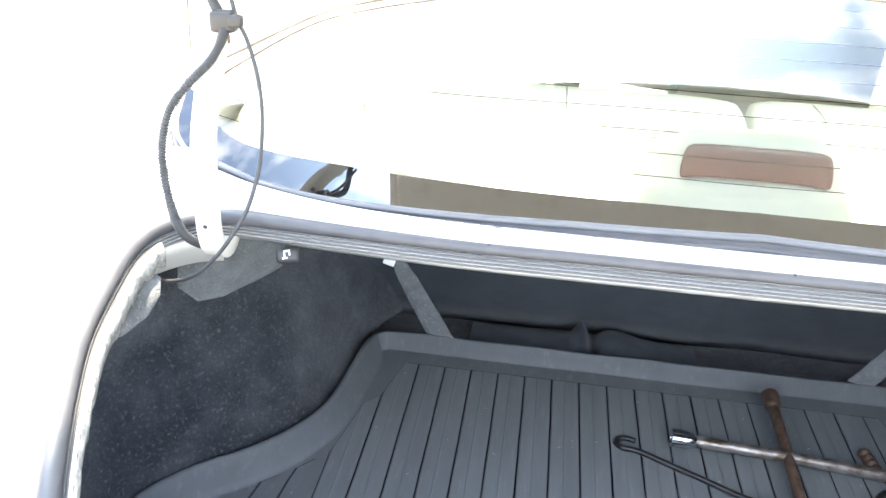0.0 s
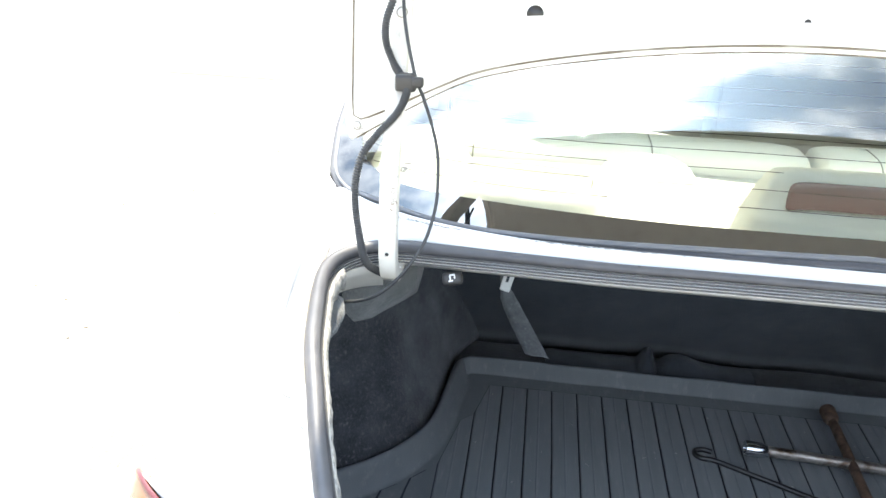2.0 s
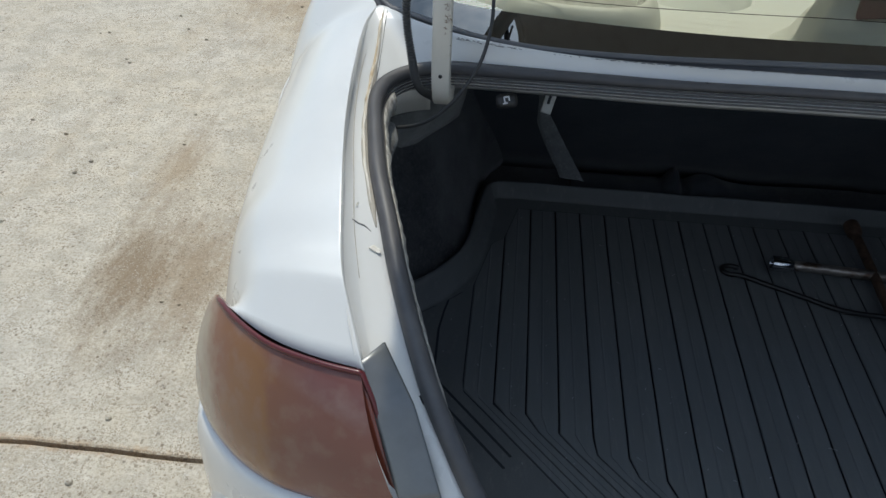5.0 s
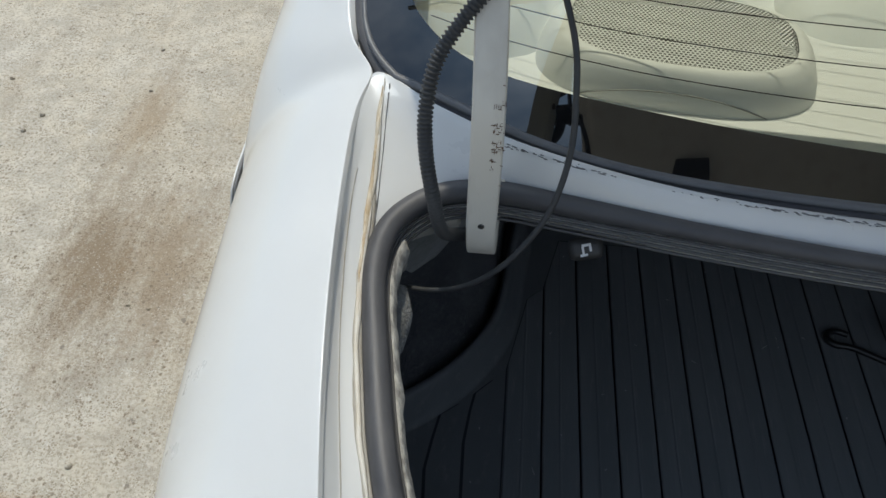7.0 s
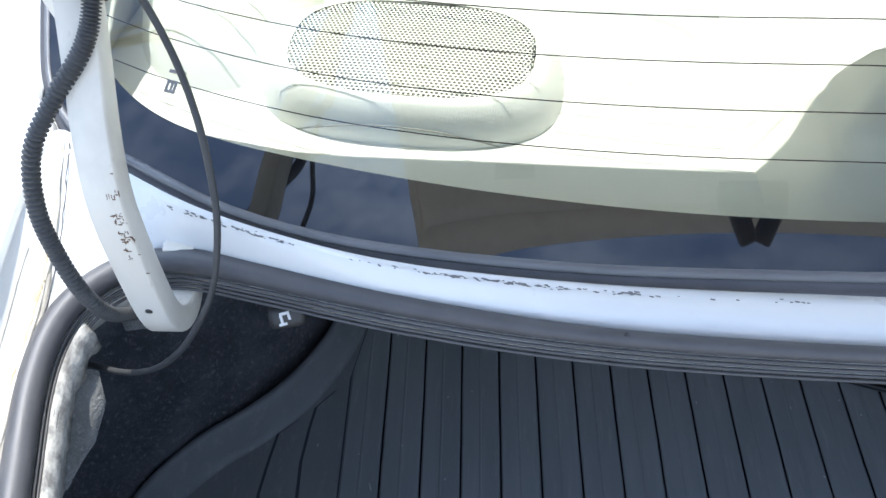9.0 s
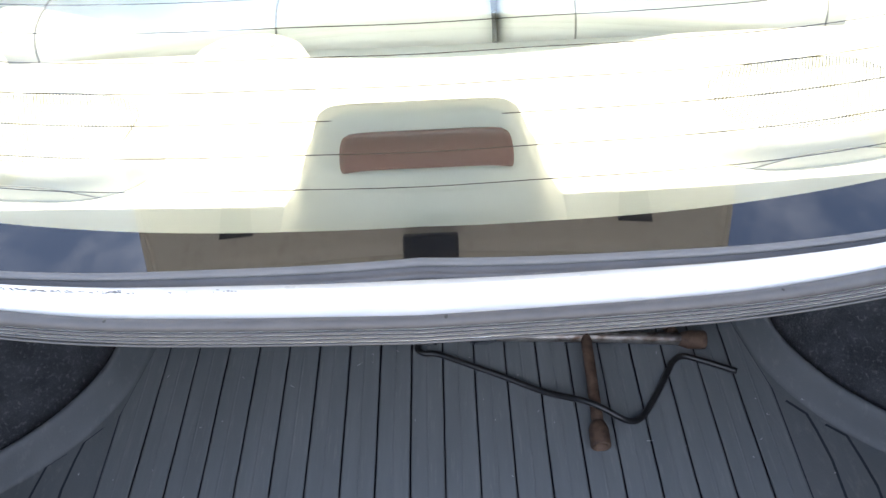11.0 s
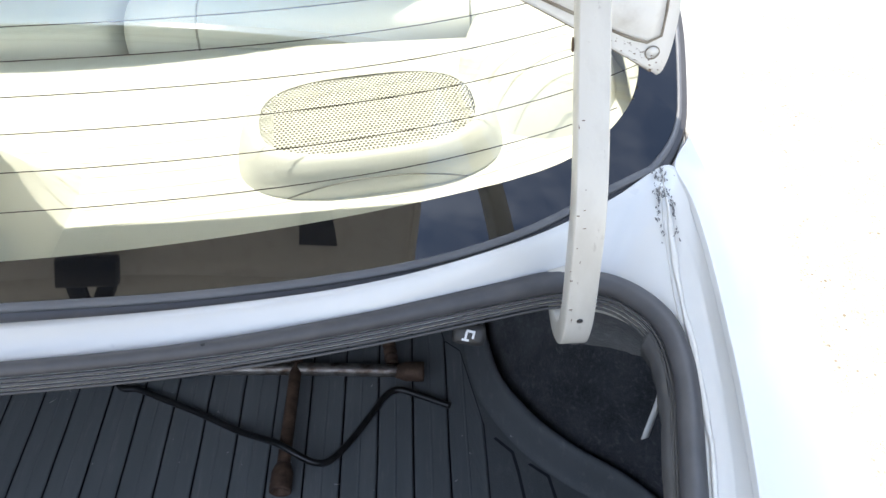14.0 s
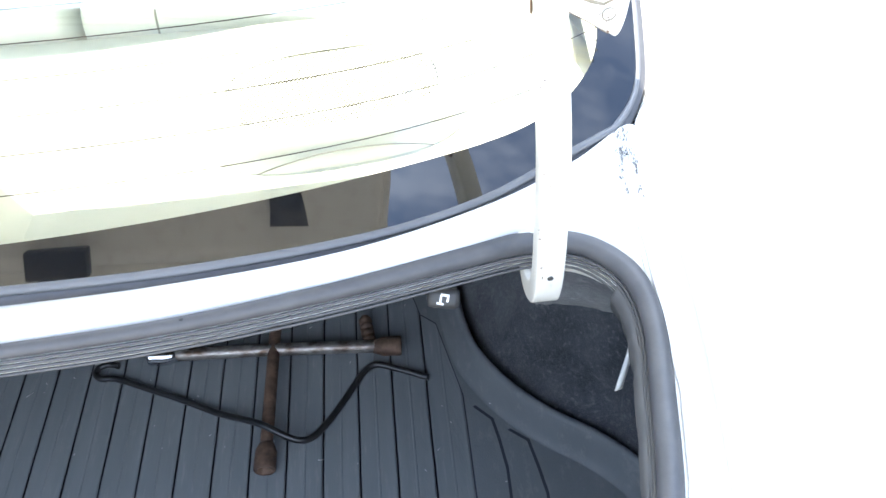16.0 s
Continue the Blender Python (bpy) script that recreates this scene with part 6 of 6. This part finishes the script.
for f in np.linspace(0, 1, 60):
    x = -0.30 + 0.42 * f
    h = 0.012 + 0.040 * math.exp(-((x + 0.095) / 0.013) ** 4) + 0.030 * math.exp(-((x + 0.030) / 0.045) ** 2) - 0.022 * math.exp(-((x + 0.070) / 0.008) ** 2) + 0.007 * noise.noise((x * 14, 0, 3))
    lean = 0.012 * noise.noise((x * 30, 4, 1))
    rows.append([(x, 1.44, 0.518), (x, 1.450 + lean, 0.522 + h * 0.75), (x, 1.472 + lean, 0.525 + h), (x, 1.505, 0.525 + h * 0.8), (x, 1.53, 0.520)])
tagged(part("rag", grid(rows), SEATBACK, thick=0.003, sub=1), "crumpled dark cloth stuffed behind the mat", "cloth")
for pts in ([(-0.590, 0.950, 0.955), (-0.555, 0.985, 0.965), (-0.510, 1.010, 0.965), (-0.498, 1.045, 0.935), (-0.510, 1.055, 0.880), (-0.540, 1.030, 0.868), (-0.562, 0.990, 0.868), (-0.581, 0.962, 0.876), (-0.590, 0.940, 0.905)],
            [(-0.604, 0.772, 0.955), (-0.600, 0.830, 0.965), (-0.588, 0.872, 0.966), (-0.573, 0.876, 0.955), (-0.567, 0.860, 0.944), (-0.570, 0.835, 0.934), (-0.580, 0.806, 0.930), (-0.592, 0.782, 0.936)]):
    bm = bmesh.new()
    c = sum((Vector(p) for p in pts), Vector()) / len(pts) + Vector((0, -0.006, 0.0))
    vs = [bm.verts.new(p) for p in pts]
    cv = bm.verts.new(c)
    for i in range(len(vs)):
        bm.faces.new((vs[i], vs[(i + 1) % len(vs)], cv))
    bmesh.ops.subdivide_edges(bm, edges=bm.edges[:], cuts=3, use_grid_fill=True)
    for v in bm.verts:
        v.co += Vector((0.003, -0.006, 0.003)) * noise.noise(v.co * 30)
    part("felt_scrap", bm, FELT, car, "torn grey felt lining", thick=0.0025)
tie = smooth([(0.586, 0.868, 0.962), (0.580, 0.856, 0.950), (0.574, 0.846, 0.941), (0.569, 0.838, 0.930)], 8)
tagged(part("plastic_tie", grid([[p + Vector((-0.0028, 0, 0)), p + Vector((0.0028, 0.0015, 0))] for p in tie]), PLASTIC_TIE, thick=0.0012), "pale plastic cable tie hanging from the boot edge", "cable tie")

# pale lint and crumbs on mat and carpet
random.seed(33)
bm = bmesh.new()
for _ in range(110):
    x, y = random.uniform(-0.52, 0.52), random.uniform(0.62, 1.35)
    if abs(x) > 0.42 and y > 1.1:
        continue
    a, r = random.uniform(0, 6.28), random.uniform(0.0015, 0.006) * (1 if random.random() < 0.25 else 0.4)
    w = 0.0003
    c, sn = math.cos(a), math.sin(a)
    pts = [(-r, -w), (0, -w * 2), (r, -w), (r, w), (0, w * 0.5), (-r, w)]
    bm.faces.new([bm.verts.new((x + u * c - v * sn, y + u * sn + v * c, FLOOR + 0.0046 + 0.0006 * (k % 3))) for k, (u, v) in enumerate(pts)])
tagged(part("lint", bm, PLASTIC_TIE, flat=True, thick=0.0003), "pale lint and crumbs scattered on the boot mat", "lint", kind="stuff")
# torn upper edge of the carpet beside the right hinge, with the dark cavity over it
rows = []
for i in range(25):
    f = i / 24
    x = 0.520 + 0.082 * f
    y = 0.945 - 0.030 * f ** 2 + 0.003 * noise.noise((f * 14, 1, 0))
    rows.append([(x, y + 0.004, 0.972 + 0.003 * noise.noise((f * 18, 2, 0))), (x, y - 0.001, 0.971 + 0.003 * noise.noise((f * 18, 2, 0))), (x + 0.002, y - 0.004, 0.955), (x + 0.006, y - 0.004, 0.915)])
part("carpet_edge", grid(rows), CARPET, car, "torn upper edge of the black carpet", thick=0.003)
part("carpet_fray", tube([Vector(r[1]) + Vector((0, -0.0015, 0.0012)) for r in rows], lambda i: 0.0009 + 0.0006 * noise.noise((i * 0.8, 3, 0)), 5), FELT, car, "pale frayed edge of the carpet")

# ---- a tree past the yard, whose shade falls on the concrete ----
def tree(x, y, h, spread, seed):
    random.seed(seed)
    tr = thing("tree", "tall leafy tree with a long bare trunk", "tree", (x, y, 0))
    limbs = [tube([(0, 0, -0.05), (0.05, 0.02, h * 0.3), (0.02, 0.08, h * 0.6), (0.1, 0.0, h * 0.9)], lambda i: 0.16 - 0.035 * i, 10)]
    tips = []
    for k in range(13):
        a, e = 2.4 * k, random.uniform(0.2, 0.9)
        base = Vector((0.03, 0.05, h * random.uniform(0.82, 0.96)))
        tip = base + Vector((math.cos(a) * math.cos(e), math.sin(a) * math.cos(e), math.sin(e))) * spread * random.uniform(0.6, 1.0)
        limbs.append(tube([base, base.lerp(tip, 0.5) + Vector((0, 0, 0.1)), tip], lambda i: 0.05 - 0.018 * i, 6))
        tips += [base.lerp(tip, f) for f in (0.55, 0.8, 1.0)]
    part("trunk", joined(*limbs), BARK, tr)
    bm = bmesh.new()
    for t in tips:
        for _ in range(110):
            c = t + Vector((random.gauss(0, 0.3), random.gauss(0, 0.3), random.gauss(0, 0.2)))
            d = Vector((random.gauss(0, 1), random.gauss(0, 1), random.gauss(0, 0.6))).normalized() * random.uniform(0.06, 0.13)
            e = d.orthogonal().normalized() * d.length * 0.45
            bm.faces.new([bm.verts.new(c - d), bm.verts.new(c + e), bm.verts.new(c + d), bm.verts.new(c - e)])
    part("crown", bm, LEAF, tr, "small green leaves", flat=True)


tree(-5.0, 12.4, 15.5, 2.3, 3)
